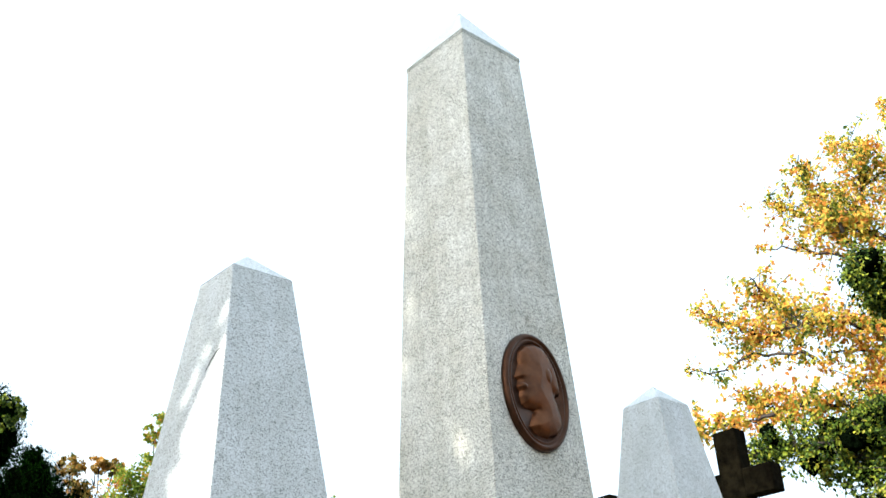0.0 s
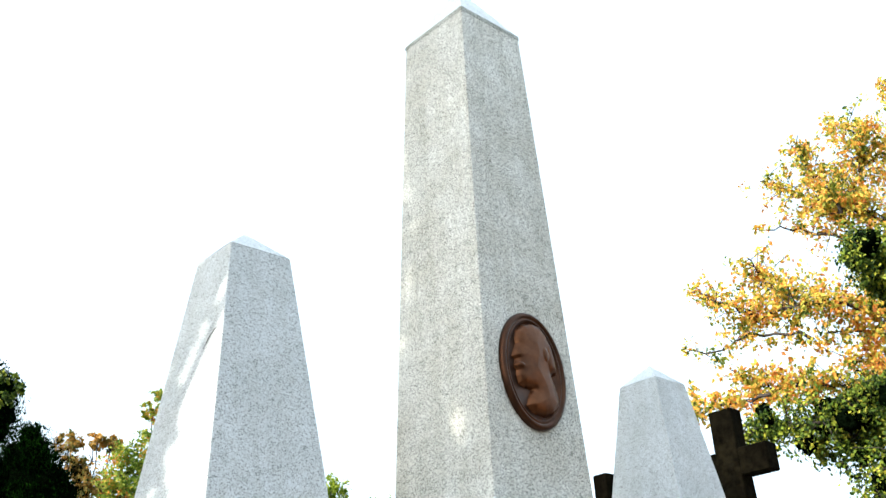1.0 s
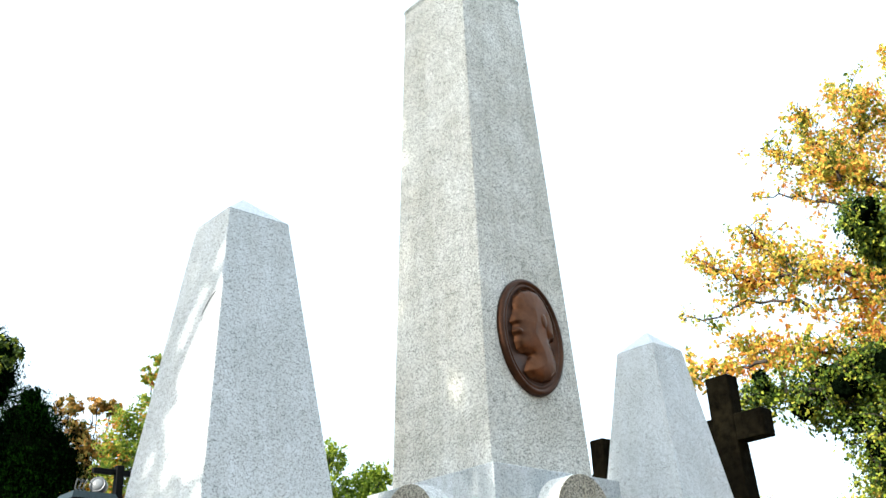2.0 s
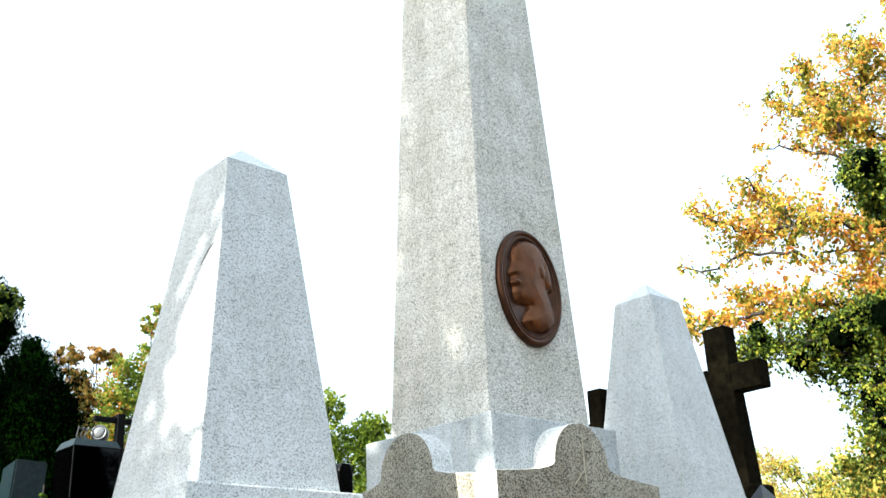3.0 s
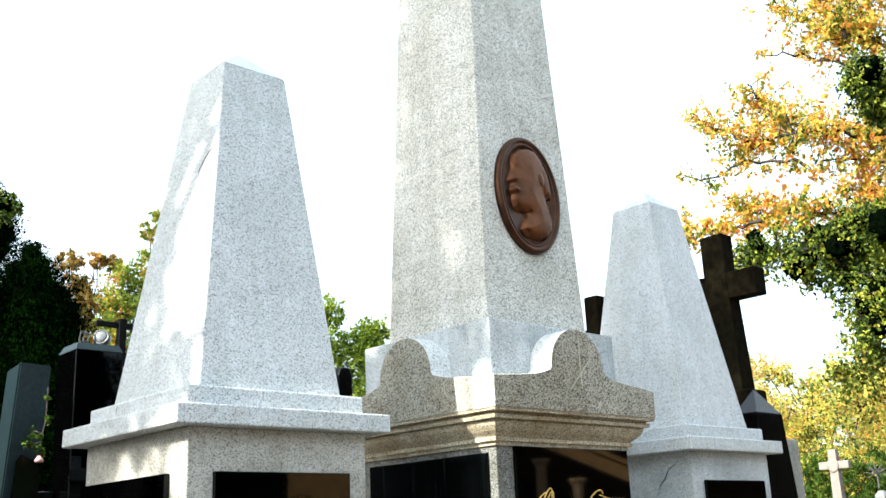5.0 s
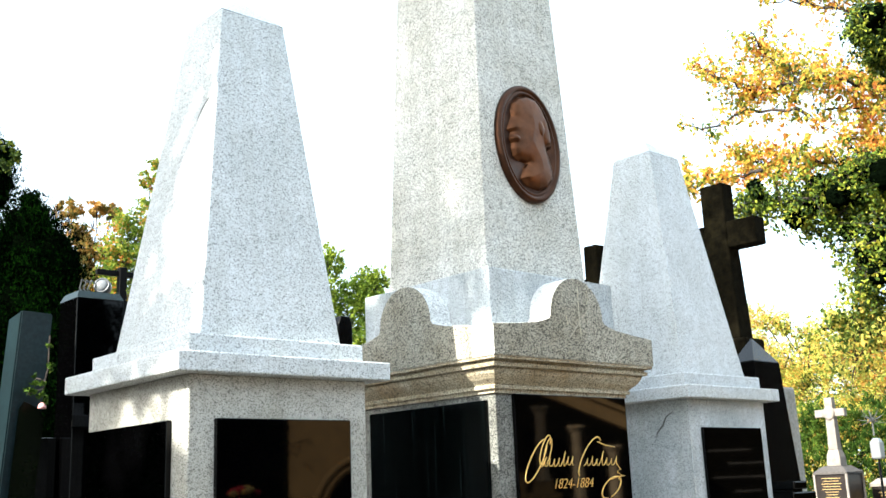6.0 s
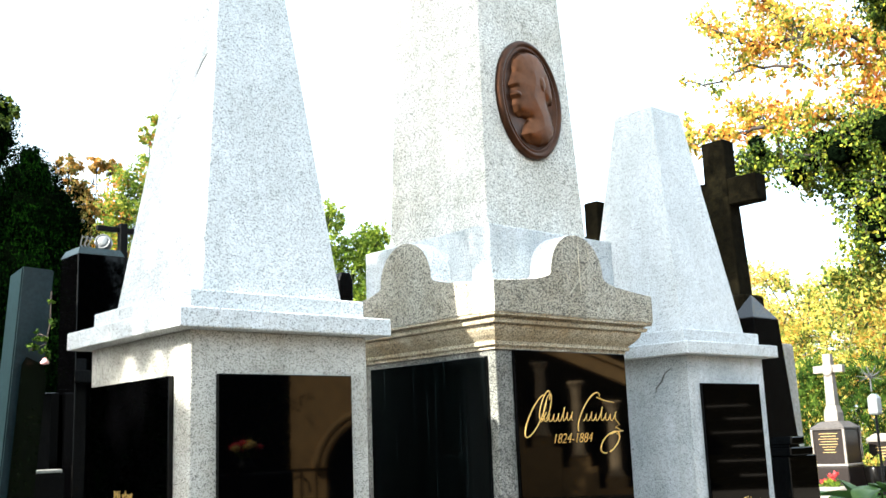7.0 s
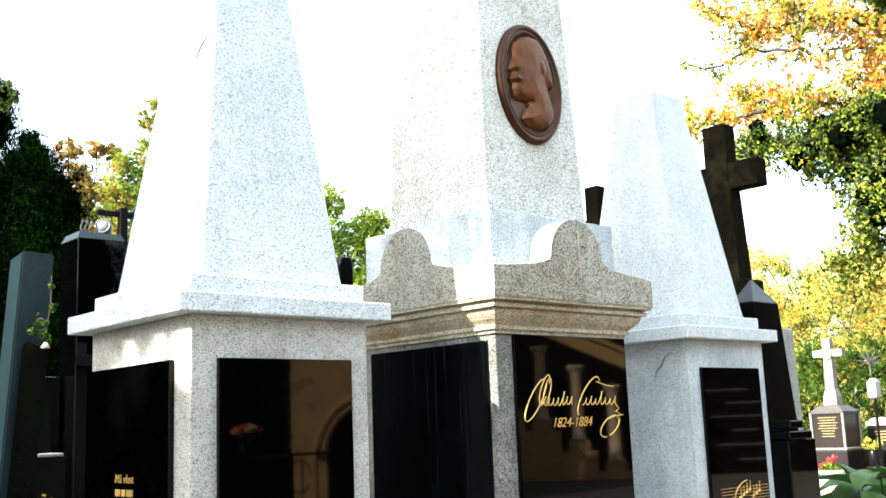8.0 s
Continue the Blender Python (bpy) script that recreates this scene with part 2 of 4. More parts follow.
def extrude(outline, depth, bevel=0.0):
    """A flat outline in x, z, made solid from y = 0 back to y = depth."""
    bm = bmesh.new()
    a = [bm.verts.new((x, 0, z)) for x, z in outline]
    b = [bm.verts.new((x, depth, z)) for x, z in outline]
    n = len(a)
    front, rear = bm.faces.new(a), bm.faces.new(b[::-1])
    for i in range(n):
        bm.faces.new((a[(i + 1) % n], a[i], b[i], b[(i + 1) % n]))
    bmesh.ops.recalc_face_normals(bm, faces=bm.faces[:])
    if bevel:
        bmesh.ops.bevel(bm, geom=[e for e in front.edges], offset=bevel, segments=2, profile=0.5, affect="EDGES", clamp_overlap=True)
    return bm


def tube(points, radii, sides=8, bm=None):
    """A round bar or branch along points."""
    bm = bm or bmesh.new()
    pts = [Vector(p) for p in points]
    rings = []
    for i, p in enumerate(pts):
        d = (pts[min(i + 1, len(pts) - 1)] - pts[max(i - 1, 0)]).normalized()
        u = d.orthogonal().normalized() if i == 0 else (u - d * u.dot(d)).normalized()
        v = d.cross(u)
        r = radii[i] if isinstance(radii, (list, tuple)) else radii
        rings.append([bm.verts.new(p + (u * math.cos(2 * math.pi * k / sides) + v * math.sin(2 * math.pi * k / sides)) * r) for k in range(sides)])
    for lo, hi in zip(rings, rings[1:]):
        for k in range(sides):
            bm.faces.new((lo[k], lo[(k + 1) % sides], hi[(k + 1) % sides], hi[k]))
    bm.faces.new(rings[0][::-1]), bm.faces.new(rings[-1])
    return bm


def lathe(profile, sides=24, bm=None, at=(0, 0, 0)):
    """A turned shape from (radius, z)."""
    bm = bm or bmesh.new()
    rings = [[bm.verts.new((at[0] + r * math.cos(2 * math.pi * k / sides), at[1] + r * math.sin(2 * math.pi * k / sides), at[2] + z)) for k in range(sides)] for r, z in profile]
    for lo, hi in zip(rings, rings[1:]):
        for k in range(sides):
            bm.faces.new((lo[k], lo[(k + 1) % sides], hi[(k + 1) % sides], hi[k]))
    bm.faces.new(rings[0][::-1]), bm.faces.new(rings[-1])
    return bm


def writing(text, size, mat, parent, at, label="", slant=0.0, depth=0.0015):
    cu = bpy.data.curves.new("inscription", "FONT")
    cu.body, cu.size, cu.extrude, cu.shear = text, size, depth, slant
    cu.offset = -0.016 * size
    cu.align_x, cu.align_y = "CENTER", "CENTER"
    tmp = new("inscription", cu)
    me = bpy.data.meshes.new_from_object(tmp.evaluated_get(bpy.context.evaluated_depsgraph_get()))
    bpy.data.objects.remove(tmp)
    me.materials.clear()
    me.materials.append(mat)
    ob = new("inscription", me)
    ob.parent, ob.matrix_basis = parent, at
    return tagged(ob, label=label)


def core_mesh(clumps, mat, parent, seed):
    """Knobbly closed near-black masses: the shade in a dense crown, put in as colour."""
    for x, y, z, rad, *rest in clumps:
        bm = bmesh.new()
        bmesh.ops.create_icosphere(bm, subdivisions=3, radius=1.0)
        for w in bm.verts:
            k = rad * (0.62 + 0.3 * noise.noise(w.co * 2.4 + Vector((seed, x, z))) + 0.22 * noise.noise(w.co * 6 + Vector((z, seed, x))))
            w.co = Vector((x, y, z)) + Vector((w.co.x * k, w.co.y * k, w.co.z * k * 1.15))
        finish("inner_mass", bm, mat, parent, "near-black mass standing in for shade inside the crown", True)


def leaf_mesh(name, clumps, leaf, mat, parent, seed=1, label="", aspect=0.62, droop=0.3):
    """Many small folded leaves gathered on twigs inside clumps (x, y, z, radius, count, flatness)."""
    r = np.random.default_rng(seed)
    centres = []
    for x, y, z, rad, count, *flat in clumps:
        f = flat[0] if flat else 0.8
        twigs = max(4, count // 14)
        d = r.normal(size=(twigs, 3))
        d /= np.linalg.norm(d, axis=1)[:, None]
        tw = d * (r.random((twigs, 1)) ** 0.45) * rad * np.array([1, 1, f]) * r.uniform(0.72, 1.12, (twigs, 1))
        pick = r.integers(0, twigs, count)
        centres.append(np.array([x, y, z]) + tw[pick] + r.normal(size=(count, 3)) * rad * 0.10)
    c = np.concatenate(centres)
    n = len(c)
    a = r.normal(size=(n, 3))
    a[:, 2] -= droop
    a /= np.linalg.norm(a, axis=1)[:, None]
    b = np.cross(a, r.normal(size=(n, 3)))
    b /= np.linalg.norm(b, axis=1)[:, None]
    up = np.cross(a, b)
    s = leaf * r.uniform(0.55, 1.25, (n, 1))
    v = np.stack([c - a * s * 0.5, c + b * s * aspect * 0.5 + up * s * 0.12, c + a * s * 0.6, c - b * s * aspect * 0.5 + up * s * 0.12], 1).reshape(-1, 3)
    i = np.arange(n) * 4
    f = np.concatenate([np.stack([i, i + 1, i + 2], 1), np.stack([i, i + 2, i + 3], 1)])
    me = bpy.data.meshes.new(name)
    me.from_pydata(v.tolist(), [], f.tolist())
    me.materials.append(mat)
    ob = new(name, me)
    ob.parent = parent
    return tagged(ob, label=label)


# ---- ground ----
bm = bmesh.new()
bmesh.ops.create_grid(bm, x_segments=60, y_segments=60, size=400)
ground = finish("ground", bm, GRAVEL)
tagged(ground, "sandy gravel ground between the graves", "ground", kind="structure")

# ---- the grave with three granite pillars ----
LEFT, MID, RIGHT = Vector((0, 0, 0)), Vector((1.458, 0, 0)), Vector((2.918, 0.03, 0))
DIE, CORNICE, STEP, SHAFT, TOP = (0.375, 0.395), (0.451, 0.459), (0.373, 0.388), (0.305, 0.337), (0.146, 0.136)
Z_DIE, Z_CORNICE, Z_STEP, Z_TOP, Z_TIP = 1.762, 1.831, 1.903, 3.251, 3.379


def side_pillar(at, lean, label, stone):
    t = thing("grave_pillar", at, label=label, category="grave pillar", group="side pillars of the grave")
    part("base", block((-0.5, -0.52, 0), (0.5, 0.52, 0.3), 0.01), GRANITE, t)
    part("die", block((-DIE[0], -DIE[1], 0.3), (DIE[0], DIE[1], Z_DIE), 0.006), stone, t)
    part("cornice", block((-CORNICE[0], -CORNICE[1], Z_DIE), (CORNICE[0], CORNICE[1], Z_CORNICE), 0.006), GRANITE, t)
    part("step", block((-STEP[0], -STEP[1], Z_CORNICE), (STEP[0], STEP[1], Z_STEP), 0.006), GRANITE, t)
    part("shaft", loft([(*SHAFT, Z_STEP, 0, 0), (*TOP, Z_TOP, *lean)], 0.006), GRANITE, t)
    part("cap", loft([(*TOP, Z_TOP, *lean), (0.004, 0.004, Z_TIP, *lean)]), GRANITE_CAP, t)
    front = part("panel", block((-0.278, -DIE[1] - 0.022, 0.42), (0.285, -DIE[1], 1.612), 0.003), BLACK, t, "polished black granite panel")
    return t, front


left_pillar, left_front = side_pillar(LEFT, (0.0, -0.05), "pale grey granite obelisk pillar with polished black panels and a cracked shaft", GRANITE_BUFF)
left_side = part("panel", block((-DIE[0] - 0.022, -0.285, 0.42), (-DIE[0], 0.36, 1.612), 0.003), BLACK, left_pillar, "polished black granite panel")
right_pillar, right_front = side_pillar(RIGHT, (0.0, 0.0), "pale grey granite obelisk pillar with black panel carved with gilt music", GRANITE_BLUISH)

obelisk = thing("obelisk", MID, label="tall grey granite obelisk on a moulded pedestal with bronze medallion", category="obelisk")
CD, CC, CP, CB, CT = (0.433, 0.448), (0.542, 0.565), (0.424, 0.438), (0.342, 0.346), (0.232, 0.245)
part("base", block((-0.6, -0.62, 0), (0.6, 0.62, 0.3), 0.01), GRANITE_WARM, obelisk)
part("die", block((-CD[0], -CD[1], 0.3), (CD[0], CD[1], 1.735), 0.006), GRANITE_DIE, obelisk)
mould = [(0.0, 1.735), (0.010, 1.735), (0.010, 1.750), (0.024, 1.752), (0.026, 1.766), (0.019, 1.769), (0.028, 1.778), (0.044, 1.792), (0.060, 1.812), (0.068, 1.832), (0.064, 1.836), (0.085, 1.838), (0.089, 1.853), (0.076, 1.857), (0.078, 1.864), (0.104, 1.867), (0.104, 1.879)]
part("moulding", loft([(CD[0] + o, CD[1] + o * 1.06, z) for o, z in mould]), GRANITE_BROWN, obelisk, "stepped granite moulding under the slab")
part("slab", block((-CP[0] - 0.01, -CP[1] - 0.01, 1.879), (CP[0] + 0.01, CP[1] + 0.01, 1.95), 0.005), GRANITE_ROUGH, obelisk)
part("plinth", block((-CP[0], -CP[1], 1.95), (CP[0], CP[1], 2.287), 0.006), GRANITE_BLUISH, obelisk)
part("shaft", loft([(*CB, 2.287), (*CT, 5.13)], 0.007), GRANITE_WARM, obelisk)
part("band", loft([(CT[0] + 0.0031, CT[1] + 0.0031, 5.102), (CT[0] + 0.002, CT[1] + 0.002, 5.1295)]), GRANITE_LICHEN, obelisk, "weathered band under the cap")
part("cap", loft([(*CT, 5.13), (0.004, 0.004, 5.517)]), GRANITE_CAP, obelisk)

# pediments: a swept block with a round head on each side of the pedestal
def pediment_outline(half):
    arc = [(0.18 * math.cos(a), 2.075 + 0.18 * math.sin(a)) for a in (math.pi * k / 20 for k in range(21))]
    right = [(half, 1.879), (half, 2.010), (half * 0.72, 2.022), (half * 0.5, 2.036), (half * 0.41, 2.048), (0.19, 2.060)]
    return right + arc + [(-x, z) for x, z in right[::-1]]


for turn, half, reach in ((0, CC[0], CC[1]), (90, CC[1], CC[0]), (180, CC[0], CC[1]), (270, CC[1], CC[0])):
    depth = reach - (CP[1] if turn in (0, 180) else CP[0])
    cut = 0.0 if turn in (0, 180) else 0.128
    outline = [(max(-half + cut, min(half - cut, x)), z) for x, z in pediment_outline(half)]
    p = part("pediment", extrude(outline, depth, 0.004), [GRANITE_ROUGH, GRANITE_SKYLIT], obelisk, at=pose(0, 0, 0, 0, 0, turn) @ pose(0, -reach, 0))
    # tops and flanks paler: cleaner stone, with sky brightness put into its colour
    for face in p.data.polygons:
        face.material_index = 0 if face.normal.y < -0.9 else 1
    if turn == 0:
        # incised monogram: an upright with a loop and a crossing stroke
        def stroke(pts, w=0.006):
            return tube([(x, -0.0015, z) for x, z in pts], w, 6)
        part("monogram", stroke([(0.012, 2.215), (0.012, 2.10), (0.016, 1.985)], 0.003), CARVED_PALE, p, "incised monogram stroke")
        part("monogram", stroke([(0.075, 2.205), (0.083, 2.17), (0.07, 2.14), (0.05, 2.135)], 0.0022), CARVED_PALE, p, "incised monogram stroke")
        part("monogram", stroke([(0.085, 2.125), (0.02, 2.06), (-0.06, 1.98)], 0.0022), CARVED_PALE, p, "incised monogram stroke")
        part("monogram", stroke([(-0.075, 2.08), (-0.07, 2.03)], 0.002), CARVED_PALE, p, "incised monogram stroke")

front_panel = part("panel", block((-0.335, -CD[1] - 0.022, 0.42), (0.422, -CD[1], 1.7335), 0.003), BLACK, obelisk, "polished black granite panel with gilt script")
part("panel", block((-CD[0] - 0.018, -0.405, 0.42), (-CD[0], 0.385, 1.708), 0.003), BLACK_STREAKED, obelisk, "streaked black granite panel")

# bronze medallion on the sloping face of the shaft
SLOPE = math.degrees(math.atan((CB[1] - CT[1]) / (5.13 - 2.287)))
MED = pose(0.0, -0.3235, 2.962, 90 - SLOPE, 0, 0)
MA, MB = 0.222, 0.302


def ellipse_rings(rows, sides=56):
    """Rings of an oval dish: (scale, height)."""
    bm = bmesh.new()
    rings = []
    for s, h in rows:
        a, b = MA - s, MB - s
        rings.append([bm.verts.new((a * math.cos(2 * math.pi * k / sides), b * math.sin(2 * math.pi * k / sides), h)) for k in range(sides)])
    for lo, hi in zip(rings, rings[1:]):
        for k in range(sides):
            bm.faces.new((lo[k], lo[(k + 1) % sides], hi[(k + 1) % sides], hi[k]))
    bm.faces.new(rings[0][::-1]), bm.faces.new(rings[-1])
    return bm


medallion = part("medallion", ellipse_rings([(0, -0.012), (0, 0.012), (0.006, 0.024), (0.018, 0.028), (0.028, 0.024), (0.034, 0.018), (0.038, 0.022), (0.045, 0.022), (0.052, 0.012), (0.06, 0.009)]), BRONZE_DARK, obelisk, "oval brown bronze medallion with raised rim", True, MED)


BUST = [(0.002, 0.25), (-0.057, 0.228), (-0.091, 0.191), (-0.106, 0.145), (-0.103, 0.12), (-0.138, 0.046), (-0.117, 0.034), (-0.130, 0.0), (-0.117, -0.024), (-0.121, -0.049), (-0.110, -0.087), (-0.08, -0.103),
        (-0.03, -0.105), (-0.049, -0.134), (-0.074, -0.19), (-0.037, -0.222), (0.035, -0.232), (0.095, -0.212), (0.138, -0.168), (0.146, -0.12), (0.128, -0.056), (0.112, -0.012), (0.150, 0.004), (0.146, 0.077), (0.132, 0.149), (0.103, 0.205), (0.062, 0.245)]


def relief_height(u, v):
    """A plain head-and-shoulders shape in low relief: swelling inward from its outline."""
    u /= 1.05
    inside, near = False, 1.0
    for (x0, y0), (x1, y1) in zip(BUST, BUST[1:] + BUST[:1]):
        if (y0 > v) != (y1 > v) and u < (x1 - x0) * (v - y0) / (y1 - y0) + x0:
            inside = not inside
        dx, dy = x1 - x0, y1 - y0
        k = max(0.0, min(1.0, ((u - x0) * dx + (v - y0) * dy) / (dx * dx + dy * dy)))
        near = min(near, math.hypot(u - x0 - k * dx, v - y0 - k * dy))
    if not inside:
        return 0.0
    h = 0.026 * (1 - math.exp(-near / 0.012)) + 0.10 * near
    for cx, cy, a, b, top in ((0.066, 0.085, 0.020, 0.036, 0.007), (0.112, 0.06, 0.034, 0.09, 0.006), (-0.108, 0.002, 0.026, 0.016, 0.006)):
        q = 1 - ((u - cx) / a) ** 2 - ((v - cy) / b) ** 2
        h += top * max(0.0, q) ** 0.7
    return h


bm = bmesh.new()
NU, NV = 110, 150
grid = [[bm.verts.new((u, v, 0.010 + relief_height(u, v))) for u in np.linspace(-0.16, 0.165, NU)] for v in np.linspace(-0.262, 0.262, NV)]
for j in range(NV - 1):
    for i in range(NU - 1):
        q = (grid[j][i], grid[j][i + 1], grid[j + 1][i + 1], grid[j + 1][i])
        x, y = (q[0].co.x + q[2].co.x) / 2, (q[0].co.y + q[2].co.y) / 2
        if (x / 0.175) ** 2 + (y / 0.262) ** 2 < 1.0 and max(w.co.z for w in q) > 0.0105:
            bm.faces.new(q)
bmesh.ops.delete(bm, geom=[w for w in bm.verts if not w.link_faces], context="VERTS")
bmesh.ops.smooth_vert(bm, verts=bm.verts[:], factor=0.3, use_axis_x=True, use_axis_y=True, use_axis_z=True)
part("relief", bm, BRONZE, medallion, "smooth brown bronze relief", True)


# ---- neighbouring graves ----
def stone_cross(at, turn, height, foot, arm_z, arm_half, width, thick, label, foot_top):
    """An upright stone cross on a block foot, tapering upward."""
    t = thing("stone_cross", at, turn, label=label, category="stone cross")
    part("foot", block((-foot, -foot * 0.68, 0), (foot, foot * 0.68, foot_top), 0.02), SANDSTONE_DARK, t)
    w0, w1 = width * 1.35, width
    part("upright", loft([(w0 / 2, thick * 0.62, foot_top), (w1 / 2, thick / 2, arm_z), (w1 / 2, thick / 2, height)], 0.01), SANDSTONE_DARK, t)
    for s in (-1, 1):
        part("arm", block((min(s * w1 / 2, s * arm_half), -thick / 2, arm_z - width * 0.52), (max(s * w1 / 2, s * arm_half), thick / 2, arm_z + width * 0.52), 0.01), SANDSTONE_DARK, t)
    return t


cross = stone_cross((4.41, 0.49, 0), -90, 3.46, 0.19, 3.06, 0.325, 0.19, 0.14, "soot-blackened sandstone cross on a tall block foot", 2.3)
stone_cross((4.58, 1.81, 0), -90, 3.29, 0.22, 2.94, 0.34, 0.14, 0.13, "dark weathered stone cross behind the obelisk", 1.9)


def pyramid_stele():
    t = thing("grave_stele", (4.07, 0.118, 0), label="black granite stele with a small grey pyramid top", category="gravestone")
    part("body", loft([(0.30, 0.11, 0, 0.10, 0), (0.155, 0.085, 2.085, 0.003, 0)], 0.006), BLACK_OLD, t)
    part("pyramid", loft([(0.152, 0.082, 2.085), (0.003, 0.003, 2.245, -0.015, 0)]), STELE_TOP, t, "grey pyramid top")


def ledge_stone():
    t = thing("gravestone", (3.72, -0.22, 0), label="black polished gravestone with a stepped top ledge", category="gravestone")
    part("body", block((-0.20, -0.13, 0), (0.116, 0.13, 1.20), 0.006), BLACK, t)
    part("ledge", block((-0.235, -0.165, 1.20), (0.021, 0.165, 1.25), 0.008), BLACK, t)
    part("ledge", block((-0.255, -0.185, 1.265), (-0.110, 0.185, 1.312), 0.008), BLACK, t)
    part("neck", block((-0.22, -0.15, 1.25), (-0.120, 0.15, 1.265), 0.002), BLACK, t)


pyramid_stele()
ledge_stone()

slab = thing("grave_slab", (5.95, 0.95, 0), label="weathered grey upright stone slab behind a black stele", category="gravestone")
part("slab", loft([(0.15, 0.04, 0, -0.055, 0), (0.15, 0.04, 2.05, -0.121, 0), (0.14, 0.03, 2.064, -0.121, 0)], 0.004), SLAB_GREY, slab)
small_stele = thing("gravestone", (3.34, 3.72, 0), label="narrow black gravestone with a rounded top", category="gravestone")
part("slab", loft([(0.12, 0.06, 0), (0.075, 0.06, 2.8), (0.05, 0.06, 2.87)], 0.01), BLACK_OLD, small_stele)

# grey post and black stele beside the grave
post = thing("stone_post", (-0.503, 0.818, 0), label="smooth grey-green granite post leaning slightly sideways", category="stone post")
bm = bmesh.new()
v = [bm.verts.new(c) for c in ((-0.11, 0.10, 0), (0.025, 0.10, 0), (0.025, 0.245, 0), (-0.11, 0.245, 0), (0, 0, 2.153), (0.135, 0, 2.148), (0.135, 0.145, 2.130), (0, 0.145, 2.136))]
for f in ((3, 2, 1, 0), (4, 5, 6, 7), (0, 1, 5, 4), (1, 2, 6, 5), (2, 3, 7, 6), (3, 0, 4, 7)):
    bm.faces.new([v[i] for i in f])
bmesh.ops.bevel(bm, geom=bm.edges[:], offset=0.006, segments=2, affect="EDGES")
part("shaft", bm, GRANITE_GREY, post)
# olive-black tone of the lower front face, added as a thin sheet
bm = bmesh.new()
v = [bm.verts.new(c) for c in ((-0.075, 0.088, 0.12), (0.03, 0.088, 0.12), (0.118, 0.014, 1.70), (0.10, 0.0125, 1.74), (0.03, 0.0125, 1.77), (0.012, 0.014, 1.74))]
bm.faces.new(v)
bmesh.ops.solidify(bm, geom=bm.faces[:], thickness=0.012)
bmesh.ops.translate(bm, verts=bm.verts[:], vec=(0, -0.012, 0))
part("plate", bm, OLIVE, post, "thin dark olive sheet on the post's lower face")

stele = thing("black_stele", (-0.07, 1.29, 0), label="black polished granite stele with a grey top edge", category="gravestone")
part("body", block((0, 0, 0), (0.24, 0.21, 2.33), 0.004), BLACK, stele)
part("top", loft([(0.12, 0.105, 2.33, 0.12, 0.105), (0.105, 0.085, 2.365, 0.12, 0.105)]), GRANITE_GREY, stele, "grey bevelled top")

# lamp on the stele and the iron frame behind
lamp = thing("grave_lantern", (0.105, 1.40, 2.365), label="small round white lantern in a tin ring", category="lantern")
part("ring", lathe([(0.052, -0.03), (0.062, -0.03), (0.064, 0.0), (0.062, 0.03), (0.05, 0.035), (0.046, 0.02)], 28), SILVER, lamp, "tin ring", True, pose(0, 0, 0.05, 78, 0, -40) @ Matrix.Scale(0.66, 4))
part("globe", lathe([(0.01, -0.03), (0.03, -0.028), (0.048, -0.018), (0.052, 0.0), (0.047, 0.03), (0.033, 0.04), (0.012, 0.045)], 28), WHITE, lamp, "white glass", True, pose(0, 0, 0.05, 78, 0, -40) @ Matrix.Scale(0.66, 4))
part("foot", block((-0.03, -0.03, 0), (0.03, 0.03, 0.012), 0.003), SILVER, lamp)
for k in range(3):
    part("stem", tube([(-0.05 - 0.02 * k, 0, 0), (-0.075 - 0.02 * k, 0.01, 0.03), (-0.06 - 0.025 * k, 0, 0.075), (-0.04 - 0.02 * k, 0, 0.06)], 0.004, 6), SILVER, lamp, "bent wire stem")

iron = thing("iron_frame", (0, 0, 0), label="black iron cross frame behind the stele", category="iron frame")
part("post", block((0.83, 2.78, 0), (0.88, 2.83, 2.86), 0.004), IRON, iron)
part("bar", block((0.68, 2.80, 2.80), (0.98, 2.83, 2.836), 0.004), IRON, iron)
part("bar", block((0.885, 2.79, 2.60), (0.98, 2.82, 2.64), 0.004), IRON, iron)

# graves in the distance, along a path
grave = thing("cross_grave", (11.57, 3.48, 0), 0, label="pale stone cross on a dark inscribed pedestal", category="gravestone")
grave.scale = (0.8, 0.8, 1.0)
part("base", block((-0.32, -0.32, 0), (0.32, 0.32, 0.84), 0.02), BROWN_STONE, grave, "brown stone base")
part("ledge", block((-0.335, -0.335, 0.84), (0.335, 0.335, 0.87), 0.008), STONE_PALE, grave)
die = part("pedestal", block((-0.28, -0.28, 0.87), (0.28, 0.28, 1.33), 0.012), BROWN_STONE, grave, "dark brown granite pedestal")
for sx, sy in ((-1, -1), (-1, 1), (1, -1)):
    part("corner", block((sx * 0.287 - 0.02, sy * 0.287 - 0.02, 0.87), (sx * 0.287 + 0.02, sy * 0.287 + 0.02, 1.33), 0.006), STONE_PALE, grave, "pale corner strip")
part("cornice", loft([(0.305, 0.305, 1.33), (0.305, 0.305, 1.355), (0.17, 0.17, 1.44)], 0.0), BROWN_GREY, grave, "grey sloping cornice")
part("foot", loft([(0.125, 0.115, 1.44), (0.12, 0.11, 1.56), (0.09, 0.08, 1.66)], 0.008), STONE_PALE, grave, "", False, pose(0, 0, 0, 0, 0, -90))
part("upright", loft([(0.085, 0.075, 1.66), (0.07, 0.06, 2.37)], 0.01), STONE_PALE, grave, "", False, pose(0, 0, 0, 0, 0, -90))
